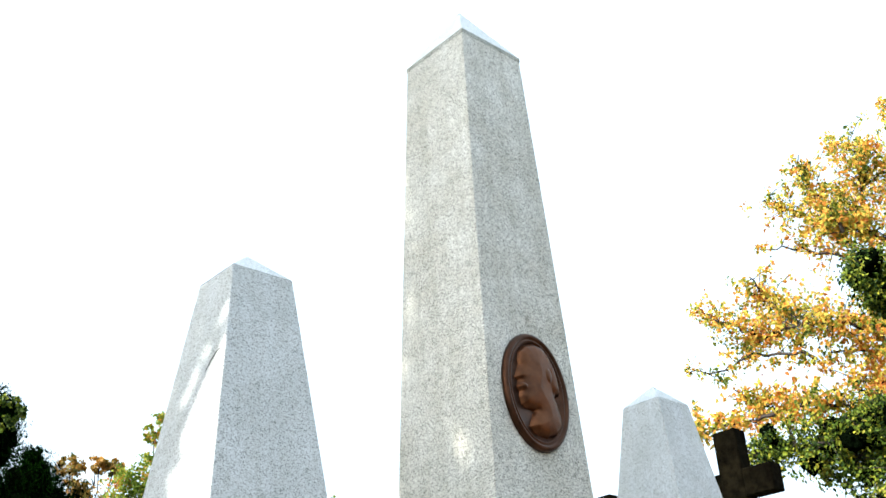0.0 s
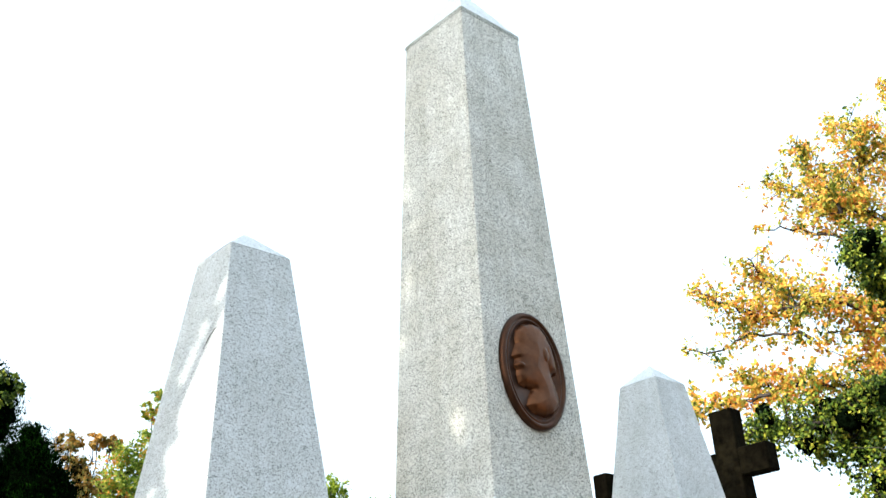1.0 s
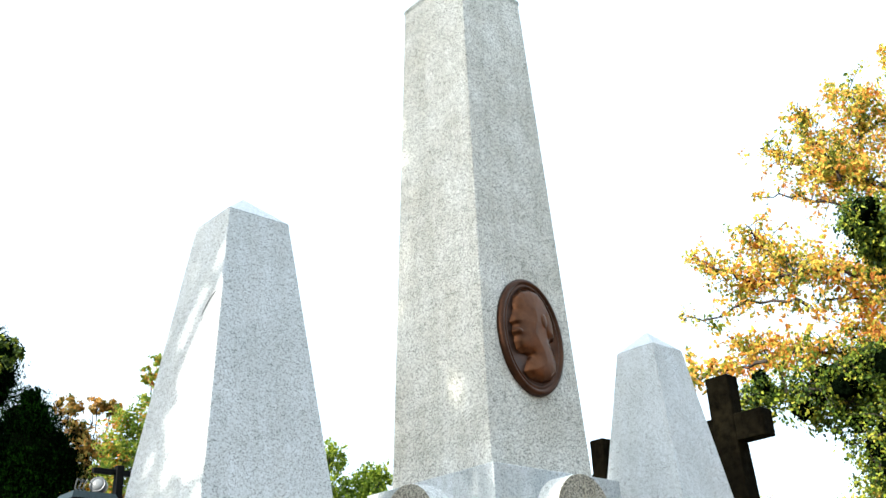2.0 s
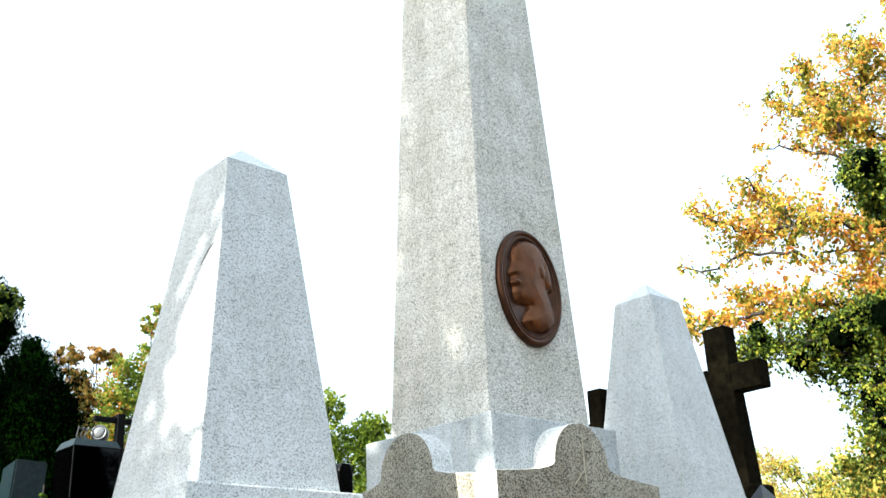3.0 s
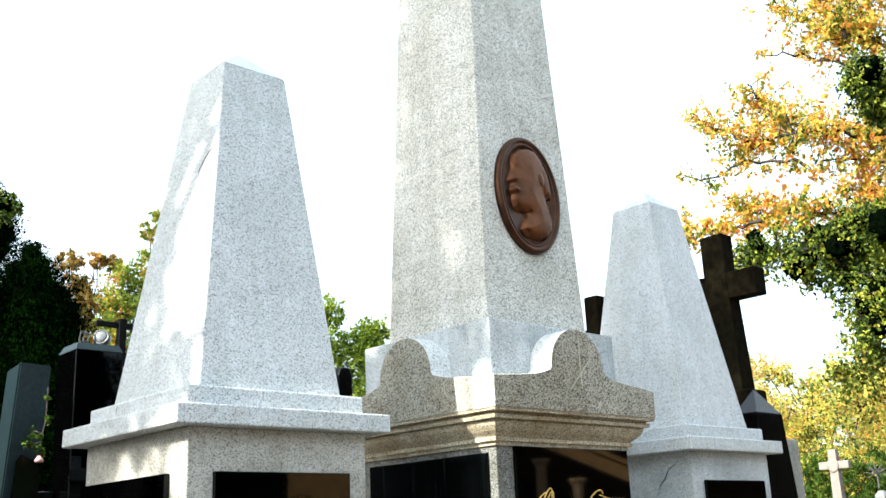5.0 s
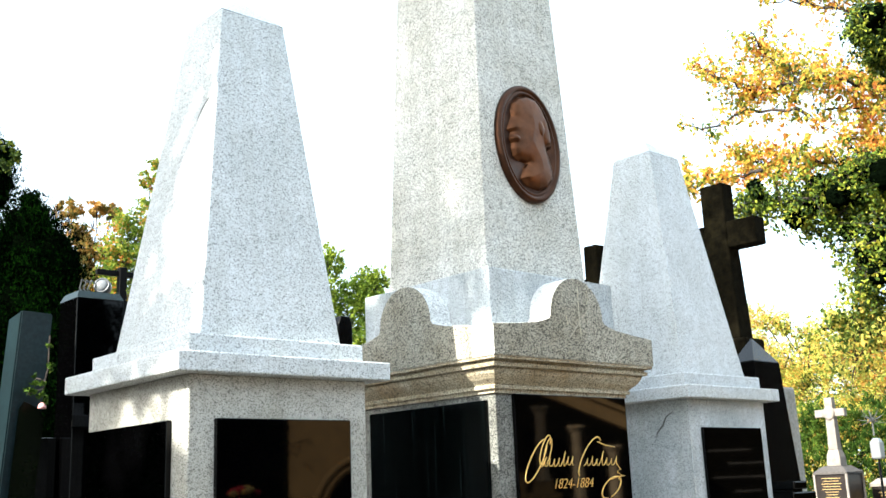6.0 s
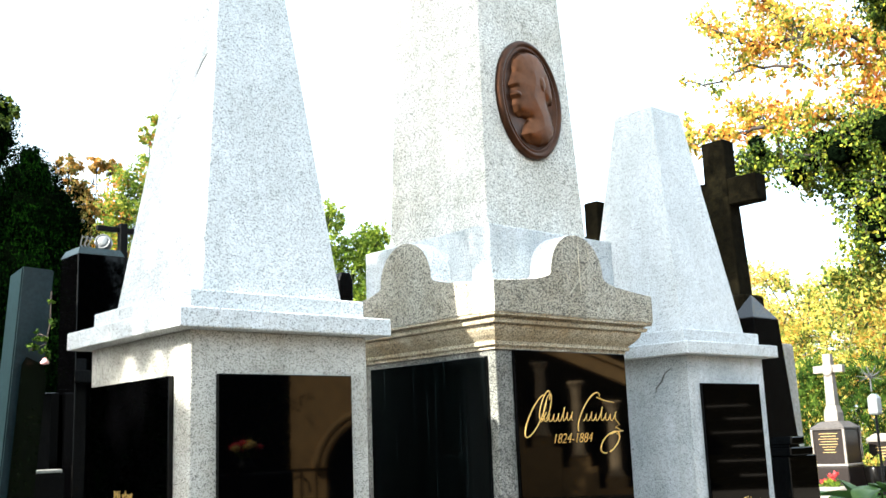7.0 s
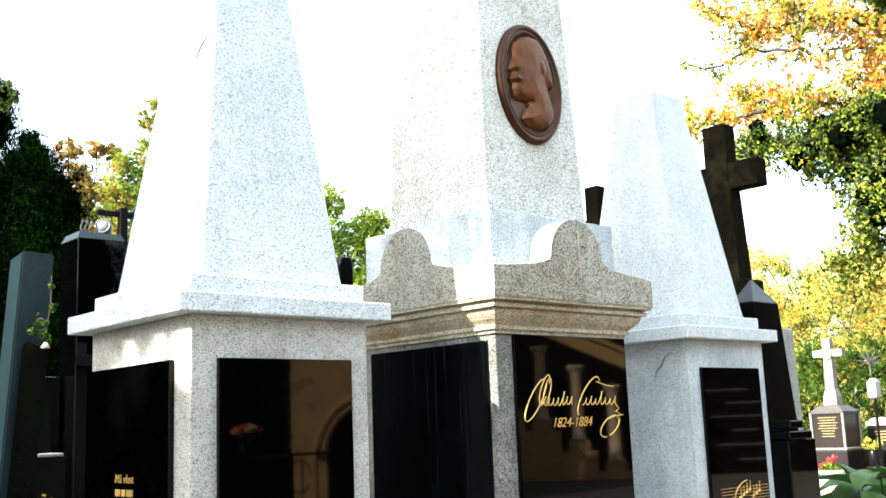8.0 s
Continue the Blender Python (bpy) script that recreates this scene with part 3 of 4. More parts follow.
for a in (-1, 1):
    part("arm", block((min(a * 0.07, a * 0.27), -0.055, 2.105), (max(a * 0.07, a * 0.27), 0.055, 2.21), 0.01), STONE_PALE, grave, "", False, pose(0, 0, 0, 0, 0, -90))
part("rosette", lathe([(0.10, -0.01), (0.10, 0.012), (0.07, 0.022), (0.03, 0.018)], 20), STONE_PALE, grave, "round carved rosette", True, pose(-0.062, 0, 2.157, 0, -90, 0))
for k in range(8):
    w = (0.17, 0.14, 0.18, 0.15, 0.17, 0.12, 0.10, 0.12)[k]
    part("lettering", block((-0.284, -w, 1.272 - 0.036 * k), (-0.28, w, 1.281 - 0.036 * k), 0.0), GILT_WORN, die, "worn gilt line of lettering")
grave_2 = thing("gravestone", (12.5, 3.01, 0), label="dark gravestone with a pale top and gilt lines", category="gravestone")
part("base", block((-0.42, -0.42, 0), (0.42, 0.42, 0.50), 0.01), STONE_PALE, grave_2)
body2 = part("slab", block((-0.32, -0.32, 0.50), (0.32, 0.32, 1.14), 0.01), BROWN_STONE, grave_2)
part("cap", loft([(0.34, 0.34, 1.14), (0.34, 0.34, 1.18), (0.25, 0.25, 1.25)], 0.0), STONE_PALE, grave_2)
for k in range(4):
    part("lettering", block((-0.325, -0.22 + 0.03 * (k % 2), 1.05 - 0.04 * k), (-0.32, 0.22 - 0.02 * k, 1.066 - 0.04 * k), 0.0), GILT_WORN, body2, "worn gilt line of lettering")
mums = thing("flower_bowl", (11.67, 3.01, 0), label="dark bowl of yellow flowers on a plinth", category="flowers")
part("bowl", lathe([(0.10, 0), (0.13, 0.51), (0.17, 0.81), (0.15, 0.83)], 16), BLACK_OLD, mums, "", True)
leaf_mesh("blooms", [(0, 0, 0.91, 0.17, 260, 0.55)], 0.05, LEAF_MIXED, mums, 58)
street = thing("lantern_on_pole", (10.60, 2.43, 0), label="white glazed lantern on a thin pole", category="lantern")
part("pole", tube([(0, 0, 0), (0, 0, 1.5)], 0.016, 10), IRON, street)
part("lamp", loft([(0.045, 0.045, 1.49), (0.062, 0.062, 1.51), (0.062, 0.062, 1.70), (0.03, 0.03, 1.75)], 0.008), WHITE, street, "white lamp housing")
spray = thing("silver_spray", (10.60, 2.45, 1.78), label="spiky silver grave ornament above the lantern", category="ornament")
for k in range(18):
    a, e = k * 2.399, -0.4 + 1.6 * (k / 18)
    d = Vector((math.cos(a) * math.cos(e), math.sin(a) * math.cos(e), math.sin(e)))
    part("ray", tube([(0, 0, 0.18), Vector((0, 0, 0.18)) + d * 0.17], [0.008, 0.002], 4), SILVER, spray)
part("stalk", tube([(0, 0, 0), (0, 0, 0.18)], 0.01, 6), SILVER, spray)


# ---- trees and shrubs ----
def tree(name, foot, crotch, clumps, leaf, mat, label, category, seed, trunk_r=0.16, density=900, flat=0.85, limbs=True, swell=1.0, every=1):
    t = thing(name, foot, label=label, category=category)
    base = Vector(foot)
    top = Vector(crotch) - base
    r = random.Random(seed)
    part("trunk", tube([(0, 0, -0.05), top * 0.35 + Vector((r.uniform(-.1, .1), r.uniform(-.1, .1), 0)), top * 0.7, top], [trunk_r * 1.25, trunk_r, trunk_r * 0.85, trunk_r * 0.7], 10), BARK, t, "", True)
    rows = []
    for n, (x, y, z, rad) in enumerate(clumps):
        rad *= swell
        c = Vector((x, y, z)) - base
        rows.append((c.x, c.y, c.z, rad, int(density * rad ** 1.7), flat))
        if limbs and n % every == 0 and rad > 0.215:
            start = top * r.uniform(0.75, 1.0)
            mid = start.lerp(c, 0.5) + Vector((r.uniform(-.3, .3), r.uniform(-.3, .3), r.uniform(-0.1, .35)))
            part("limb", tube([start, start.lerp(mid, 0.5) + Vector((0, 0, .08)), mid, mid.lerp(c, 0.6) + Vector((r.uniform(-.1, .1), 0, .05)), c], [trunk_r * 0.22, trunk_r * 0.17, trunk_r * 0.13, trunk_r * 0.09, 0.012], 6), BARK, t, "", True)
            for k in range(4):
                d = Vector((r.gauss(0, 1), r.gauss(0, 1), r.gauss(0.2, 0.8))).normalized() * rad * r.uniform(0.7, 1.0)
                s = mid.lerp(c, r.uniform(0.4, 1.0))
                part("twig", tube([s, s + d * 0.5 + Vector((0, 0, 0.03)), s + d], [0.014, 0.01, 0.004], 4), BARK, t)
    sprays = mat in (LEAF_DARK, LEAF_HEDGE)
    leaf_mesh("crown", rows, leaf, mat, t, seed, "", 0.3 if sprays else 0.62, -1.5 if sprays else 0.3)
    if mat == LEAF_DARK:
        core_mesh(rows, INNER_SHADE, t, seed)
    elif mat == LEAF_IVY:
        core_mesh([(x, y, z, q * 0.55) for x, y, z, q, *rest in rows if q > 0.24], INNER_SHADE, t, seed)
    return t


def bough_tree(name, foot, crotch, boughs, leaf, mat, label, category, seed, trunk_r, fan=0.9, inner=0.0):
    """A tree from its boughs: (leaves a metre, springs from the trunk, points with the spread of the twigs)."""
    t = thing(name, foot, label=label, category=category)
    r = np.random.default_rng(seed)
    base, top = Vector(foot), Vector(crotch) - Vector(foot)
    part("trunk", tube([(0, 0, -0.05), top * 0.35 + Vector((0.05, -0.04, 0)), top * 0.7, top], [trunk_r * 1.25, trunk_r, trunk_r * 0.85, trunk_r * 0.7], 10), BARK, t, "", True)
    twigs, leaves, masses = bmesh.new(), [], []
    for density, springs, line in boughs:
        pts = [(Vector(p[:3]) - base, p[3]) for p in line]
        thick = 0.034 if springs else 0.02
        if springs:
            head = top.copy()
            pts = [(head, 0.3), (head.lerp(pts[0][0], 0.5) + Vector((0, 0, 0.15)), 0.4)] + pts
        fine = []
        for k, ((p, w), (q, v)) in enumerate(zip(pts, pts[1:])):
            for i in range(5):
                u = i / 5
                fine.append((p.lerp(q, u) + Vector(r.normal(size=3)) * 0.022, w + (v - w) * u))
        fine.append(pts[-1])
        n = len(fine)
        part("limb", tube([p for p, w in fine], [thick * (1 - 0.8 * k / n) for k in range(n)], 6), BARK, t, "", True)
        for k in range(n - 1):
            (p, w), (q, v) = fine[k], fine[k + 1]
            count = int(density * (q - p).length * (w / 0.25) ** 1.2 * (0.35 + 1.3 * r.random()) * (0.12 if springs and k < 9 else 1.0))
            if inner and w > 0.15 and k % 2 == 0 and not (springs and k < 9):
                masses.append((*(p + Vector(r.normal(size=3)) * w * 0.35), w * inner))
            for j in range(max(1, count // 16)):
                d = r.normal(size=3) * (1.0, 1.0, fan)
                d /= np.linalg.norm(d)
                start = p.lerp(q, r.random())
                reach = Vector(d) * w * (0.25 + 1.2 * r.random()) * (1.35 if r.random() < 0.15 else 1.0)
                mid, tip = start + reach * 0.55 + Vector((0, 0, 0.12 * w)), start + reach
                if j % 2 == 0:
                    tube([start, mid, tip], [0.007, 0.0045, 0.002], 3, twigs)
                for i in range(16):
                    u = r.uniform(0.5, 1.06) if i < 5 else r.uniform(0.84, 1.06)
                    leaves.append(start.lerp(mid, u / 0.55) if u < 0.55 else mid.lerp(tip, (u - 0.55) / 0.45))
                    leaves[-1] = leaves[-1] + Vector(r.normal(size=3) * 0.036) - Vector((0, 0, 0.02 * r.random()))
    tagged(part("twig_work", twigs, BARK, t, "fine dark twigs"), kind="stuff")
    c = np.array([tuple(p) for p in leaves])
    foliage_mesh("crown", c, leaf, mat, t, r, 0.68, 0.7)
    # masses paint the shaded gaps of the crown
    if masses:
        core_mesh(masses, INNER_SHADE, t, seed)
    return t


def foliage_mesh(name, c, leaf, mat, parent, r, aspect, droop=0.35):
    """One folded, pointed leaf of six corners at each place."""
    n = len(c)
    a = r.normal(size=(n, 3))
    a[:, 2] -= droop
    a /= np.linalg.norm(a, axis=1)[:, None]
    b = np.cross(a, r.normal(size=(n, 3)))
    b /= np.linalg.norm(b, axis=1)[:, None]
    up = np.cross(a, b)
    s = leaf * r.uniform(0.5, 1.3, (n, 1))
    w = b * s * aspect * 0.5
    v = np.stack([c - a * s * 0.5, c - a * s * 0.15 + w + up * s * 0.16, c + a * s * 0.2 + w * 0.75 + up * s * 0.1, c + a * s * 0.6,
                  c + a * s * 0.2 - w * 0.75 + up * s * 0.1, c - a * s * 0.15 - w + up * s * 0.16], 1).reshape(-1, 3)
    i = np.arange(n) * 6
    f = np.concatenate([np.stack([i, i + 1, i + 2, i + 3], 1), np.stack([i, i + 3, i + 4, i + 5], 1)])
    me = bpy.data.meshes.new(name)
    me.from_pydata(v.tolist(), [], f.tolist())
    me.materials.append(mat)
    ob = new(name, me)
    ob.parent = parent
    return tagged(ob)


MAPLE = [
    (990, True, [(8.58, -0.02, 5.60, 0.46), (8.75, 0.55, 6.36, 0.43), (8.25, 0.86, 6.54, 0.36), (8.39, 1.41, 6.96, 0.26), (7.89, 1.63, 7.13, 0.14)]),
    (1280, False, [(8.16, 0.82, 6.46, 0.31), (8.57, 0.74, 7.12, 0.33), (8.29, 0.51, 7.35, 0.25), (8.50, 0.91, 7.86, 0.17)]),
    (990, True, [(8.90, -0.03, 6.16, 0.48), (9.12, 0.42, 7.32, 0.38), (8.79, 0.30, 7.75, 0.25), (9.13, 0.39, 8.43, 0.12)]),
    (1280, False, [(7.94, 0.82, 6.42, 0.27), (8.18, 1.15, 7.09, 0.28), (7.84, 1.04, 7.45, 0.19)]),
]
MAPLE += [
    (1180, True, [(8.16, -0.02, 4.93, 0.44), (8.24, 0.76, 5.30, 0.30), (7.68, 1.15, 5.37, 0.31), (7.78, 1.73, 5.84, 0.31), (7.39, 1.72, 6.04, 0.14)]),
    (1180, False, [(7.43, 1.22, 5.30, 0.26), (7.52, 1.80, 5.39, 0.25), (7.02, 1.96, 5.52, 0.18), (7.18, 2.36, 5.83, 0.10)]),
    (780, False, [(7.36, 1.13, 4.94, 0.15), (7.38, 1.84, 5.12, 0.14), (6.86, 2.02, 4.92, 0.15), (6.99, 2.47, 5.08, 0.08)]),
    (430, False, [(8.36, 0.87, 6.16, 0.23), (8.45, 1.52, 6.63, 0.17), (7.90, 1.83, 6.59, 0.10)]),
]
MAPLE += [
    (780, True, [(8.42, 0.15, 4.74, 0.45), (8.49, 0.93, 5.13, 0.32), (7.95, 1.29, 5.12, 0.23)]),
    (1480, True, [(7.99, 0.15, 4.02, 0.43), (8.07, 0.90, 4.40, 0.32), (7.49, 1.31, 4.46, 0.26), (7.56, 1.92, 4.60, 0.23), (7.12, 1.99, 4.75, 0.09)]),
    (1180, False, [(7.01, 1.57, 4.34, 0.16), (7.12, 2.09, 4.41, 0.14), (6.65, 2.18, 4.23, 0.14), (6.92, 2.40, 4.55, 0.07)]),
    (1100, False, [(8.14, 0.32, 4.49, 0.29), (8.28, 0.91, 4.76, 0.26), (7.82, 1.10, 4.79, 0.20)]),
]
maple = bough_tree("maple_tree", (10.9, -0.7, 0), (10.5, -0.2, 4.4), MAPLE, 0.05, LEAF_MAPLE, "large maple in orange, yellow and green autumn leaf", "tree", 11, 0.24)
leaf_mesh("outer_leaves", [(x - 10.9, y + 0.7, z, q, n, 0.9) for x, y, z, q, n in ((9.9, 0.0, 6.5, 0.9, 1500), (10.3, -0.6, 7.8, 1.4, 2600), (10.4, -0.6, 5.4, 1.2, 2000))], 0.08, LEAF_MAPLE, maple, 71, "leafy crown round the trunk")
IVY = [
    (4680, True, [(7.05, -0.45, 5.0, 0.30), (7.20, 0.10, 5.28, 0.28), (6.82, 0.15, 5.30, 0.22), (7.09, 0.40, 5.53, 0.12)]),
    (4680, False, [(7.20, 0.13, 5.22, 0.20), (7.24, 0.28, 5.14, 0.17), (6.88, 0.24, 5.20, 0.12)]),
]
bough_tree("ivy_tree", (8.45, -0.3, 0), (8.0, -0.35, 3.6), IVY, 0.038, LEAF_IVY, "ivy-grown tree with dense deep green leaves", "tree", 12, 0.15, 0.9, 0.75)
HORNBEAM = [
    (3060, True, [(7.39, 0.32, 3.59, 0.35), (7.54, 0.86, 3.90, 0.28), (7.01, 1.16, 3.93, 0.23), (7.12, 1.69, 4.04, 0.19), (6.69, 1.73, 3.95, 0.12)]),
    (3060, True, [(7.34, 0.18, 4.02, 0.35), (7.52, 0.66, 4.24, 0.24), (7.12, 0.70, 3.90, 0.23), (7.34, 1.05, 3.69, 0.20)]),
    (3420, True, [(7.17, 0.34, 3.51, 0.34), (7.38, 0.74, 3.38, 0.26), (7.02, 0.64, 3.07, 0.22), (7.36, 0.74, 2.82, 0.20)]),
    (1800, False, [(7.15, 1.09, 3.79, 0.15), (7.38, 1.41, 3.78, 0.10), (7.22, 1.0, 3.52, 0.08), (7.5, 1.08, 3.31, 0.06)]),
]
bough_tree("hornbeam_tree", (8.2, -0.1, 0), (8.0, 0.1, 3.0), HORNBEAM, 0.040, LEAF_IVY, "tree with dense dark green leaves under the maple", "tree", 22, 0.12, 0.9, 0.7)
YOUNG = [
    (2700, True, [(7.22, 0.48, 2.65, 0.34), (7.39, 0.95, 2.58, 0.29), (7.02, 0.86, 2.28, 0.20)]),
    (1800, False, [(7.28, 0.72, 2.60, 0.18), (7.15, 0.98, 2.75, 0.14), (7.0, 1.12, 2.70, 0.08)]),
]
bough_tree("young_maple", (7.9, 0.1, 0), (7.8, 0.2, 1.8), YOUNG, 0.043, LEAF_MIXED, "young tree in yellow-green leaf by the path", "tree", 23, 0.07)
tree("autumn_shrub", (14.5, 4.85, 0), (14.4, 4.85, 1.2), [(13.7, 5.57, 3.92, 0.45), (13.67, 5.63, 3.28, 0.54), (13.93, 5.17, 2.96, 0.48), (14.23, 4.6, 3.17, 0.48), (14.44, 4.14, 3.01, 0.54), (13.98, 5.07, 2.37, 0.64), (14.26, 4.53, 2.31, 0.64), (14.47, 4.08, 2.15, 0.64), (13.84, 5.38, 1.94, 0.64), (13.84, 5.33, 3.76, 0.27), (14.05, 4.95, 3.65, 0.32), (13.82, 5.38, 2.69, 0.48), (14.38, 4.37, 2.69, 0.54), (14.54, 3.94, 3.44, 0.54)], 0.052, LEAF_MIXED, "tall shrub in yellow, orange and pale green leaf", "shrub", 13, 0.07, 5600)
tree("conifer_hedge", (12.8, 4.0, 0), (12.8, 4.0, 1.0), [(12.34 + 0.125 * k, 4.74 - 0.235 * k, z + 0.1 * (k * 7 % 3), 0.27) for k in range(9) for z in (0.35, 0.95, 1.5, 1.98)], 0.07, LEAF_HEDGE, "clipped green conifer hedge behind the graves", "hedge", 14, 0.06, 7000, 1.5, False)
tree("ash_tree", (6.9, 7.2, 0), (6.7, 7.4, 2.6), [(6.17, 7.81, 4.48, 0.30), (6.23, 7.77, 4.0, 0.36), (6.54, 7.54, 4.1, 0.34), (6.72, 7.39, 4.2, 0.24), (6.41, 7.64, 3.7, 0.34), (6.66, 7.44, 3.85, 0.32), (6.53, 7.54, 3.4, 0.36), (6.2, 7.8, 3.3, 0.4)], 0.055, LEAF_GREEN, "small tree with fresh green leaves behind the pillars", "tree", 15, 0.07, 7500)
tree("oak_tree", (5.7, 15.0, 0), (5.7, 14.95, 4.0), [(5.4, 15.05, 6.78, 0.30), (5.86, 14.85, 6.85, 0.22), (6.12, 14.75, 6.8, 0.24), (5.55, 14.97, 6.3, 0.36), (5.79, 14.89, 5.9, 0.55), (5.52, 15.0, 5.4, 0.6), (5.9, 14.9, 5.2, 0.6)], 0.085, LEAF_RUST, "distant tree with rusty autumn leaves", "tree", 16, 0.12, 4200)
tree("birch_tree", (5.9, 12.6, 0), (5.85, 12.65, 3.6), [(5.46, 12.84, 6.0, 0.36), (5.59, 12.78, 5.5, 0.42), (5.34, 12.9, 5.2, 0.36), (5.85, 12.66, 6.9, 0.24), (5.92, 12.62, 6.35, 0.38), (5.84, 12.66, 5.9, 0.42), (5.7, 12.74, 4.9, 0.5), (5.3, 12.9, 4.5, 0.6), (5.45, 12.8, 5.6, 0.4), (5.93, 12.6, 7.12, 0.2), (5.98, 12.58, 6.7, 0.26)], 0.065, LEAF_BIRCH, "distant tree in bright green and orange leaf", "tree", 17, 0.10, 4600)
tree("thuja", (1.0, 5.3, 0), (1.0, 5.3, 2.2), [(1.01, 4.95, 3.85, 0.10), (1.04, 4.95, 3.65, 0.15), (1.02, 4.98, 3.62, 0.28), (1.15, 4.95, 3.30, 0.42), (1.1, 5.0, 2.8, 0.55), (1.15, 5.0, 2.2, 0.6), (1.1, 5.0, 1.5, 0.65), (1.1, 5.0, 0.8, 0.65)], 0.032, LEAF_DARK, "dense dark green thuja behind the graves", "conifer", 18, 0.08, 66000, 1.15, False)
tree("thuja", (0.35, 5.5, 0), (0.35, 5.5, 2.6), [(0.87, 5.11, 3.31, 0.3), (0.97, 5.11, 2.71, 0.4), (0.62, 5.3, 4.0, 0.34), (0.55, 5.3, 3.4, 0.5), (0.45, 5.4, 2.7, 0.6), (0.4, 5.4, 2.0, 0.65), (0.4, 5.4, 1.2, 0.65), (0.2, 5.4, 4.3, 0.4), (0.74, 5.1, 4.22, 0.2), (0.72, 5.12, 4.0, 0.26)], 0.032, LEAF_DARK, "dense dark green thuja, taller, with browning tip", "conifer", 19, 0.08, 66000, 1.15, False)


tree("rowan_tree", (0.95, 5.6, 0), (0.75, 5.4, 3.6), [(0.67, 4.64, 4.20, 0.10), (0.73, 4.62, 4.09, 0.11), (0.66, 4.65, 4.01, 0.14)], 0.045, LEAF_IVY, "slim tree with olive green leaves above the thuja", "tree", 27, 0.05, 4000, 0.9, True)
far_wood = leaf_mesh("far_shrubbery", [(17.4 + 0.42 * k, 10.4 - 0.72 * k, z, 0.9, 1700) for k in range(10) for z in (0.5, 1.5, 2.4, 3.3 + 0.5 * (k % 3))], 0.10, LEAF_MIXED, None, 61)
tagged(far_wood, "distant yellow-green shrubbery along the cemetery edge", "shrubbery", kind="stuff")

# a large-leaved plant by the path
LEAF_BROAD = foliage("broad_green_leaf", [(0.3, (0.03, 0.075, 0.018)), (0.55, (0.06, 0.125, 0.028)), (0.8, (0.11, 0.18, 0.045))], 0.45, 0.25, 6.0)


def broad_leaf(length, width):
    """One arched leaf with a folded midrib, in its own x."""
    bm = bmesh.new()
    rows = []
    for k in range(9):
        u = k / 8
        w = width * math.sin(math.pi * min(1.0, 0.08 + 0.92 * u) ** 0.8) * 0.5
        z = 0.35 * length * (u - 1.25 * u * u)
        rows.append([bm.verts.new((u * length, s * w, z + abs(s) * w * 0.35 - (0.1 * w if abs(s) == 1 else 0))) for s in (-1, -0.5, 0, 0.5, 1)])
    for a, b in zip(rows, rows[1:]):
        for i in range(4):
            bm.faces.new((a[i], a[i + 1], b[i + 1], b[i]))
    return bm


plant = thing("broad_leaf_plant", (5.45, -0.10, 0), label="tall clump of broad glossy green leaves", category="plant")
r = random.Random(5)
for k in range(44):
    a, h = k * 2.399, r.uniform(0.5, 0.9)
    foot = Vector((0.42 * math.cos(a) * r.random(), 0.42 * math.sin(a) * r.random(), 0))
    head = foot * 1.5 + Vector((0, 0, h))
    part("stalk", tube([foot, (foot + head) * 0.5 + Vector((0, 0, 0.06)), head], [0.012, 0.01, 0.007], 6), LEAF_BROAD, plant)
    part("leaf", broad_leaf(r.uniform(0.36, 0.52), r.uniform(0.24, 0.34)), LEAF_BROAD, plant, "", True, pose(*head, r.uniform(-20, 20), r.uniform(-10, 25), math.degrees(a)))


# ---- inscriptions, cracks ----
def gilt(parent, y, pts, w=0.003, label="gilt flourish"):
    return part("flourish", tube([(x, y, z) for x, z in pts], w, 6), GOLD, parent, label, True)


def swing(cx, cz, a, b, turn, start, end, n=24):
    c, q = math.cos(radians(turn)), math.sin(radians(turn))
    out = []
    for k in range(n + 1):
        t = radians(start + (end - start) * k / n)
        x, z = a * math.cos(t), b * math.sin(t)
        out.append((cx + c * x - q * z, cz + q * x + c * z))
    return out


YF = -CD[1] - 0.0235
gilt(front_panel, YF, swing(-0.225, 1.45, 0.112, 0.033, 52, 20, 330))
gilt(front_panel, YF, swing(-0.165, 1.495, 0.070, 0.022, 62, -60, 250))
gilt(front_panel, YF, swing(0.13, 1.462, 0.115, 0.04, 48, -20, 175))
gilt(front_panel, YF, swing(0.27, 1.325, 0.078, 0.036, 28, -110, 230))
gilt(front_panel, YF, [(0.19, 1.53), (0.25, 1.514), (0.315, 1.506)], 0.0025)
gilt(front_panel, YF, [(0.27, 1.36), (0.32, 1.372), (0.37, 1.375)], 0.0025)


def script_bar(x0, x1, z, loops, seed, tall=()):
    """A run of unreadable joined handwriting: slanting loops of uneven height."""
    q = random.Random(seed)
    size = [0.036 * q.uniform(0.75, 1.1) for k in range(loops + 1)]
    for k in tall:
        size[k] = 0.062
    pts = []
    for i in range(loops * 14 + 1):
        u = i / 14
        h = size[min(loops, int(u))]
        lift = 0.5 - 0.5 * math.cos(2 * math.pi * u)
        pts.append((x0 + (x1 - x0) * u / loops + 0.42 * h * lift + 0.006 * math.sin(2 * math.pi * u), z + h * lift))
    part("script_bar", tube([(x, YF, y) for x, y in pts], 0.0021, 6), GOLD, front_panel, "gilt bar of joined script", True)


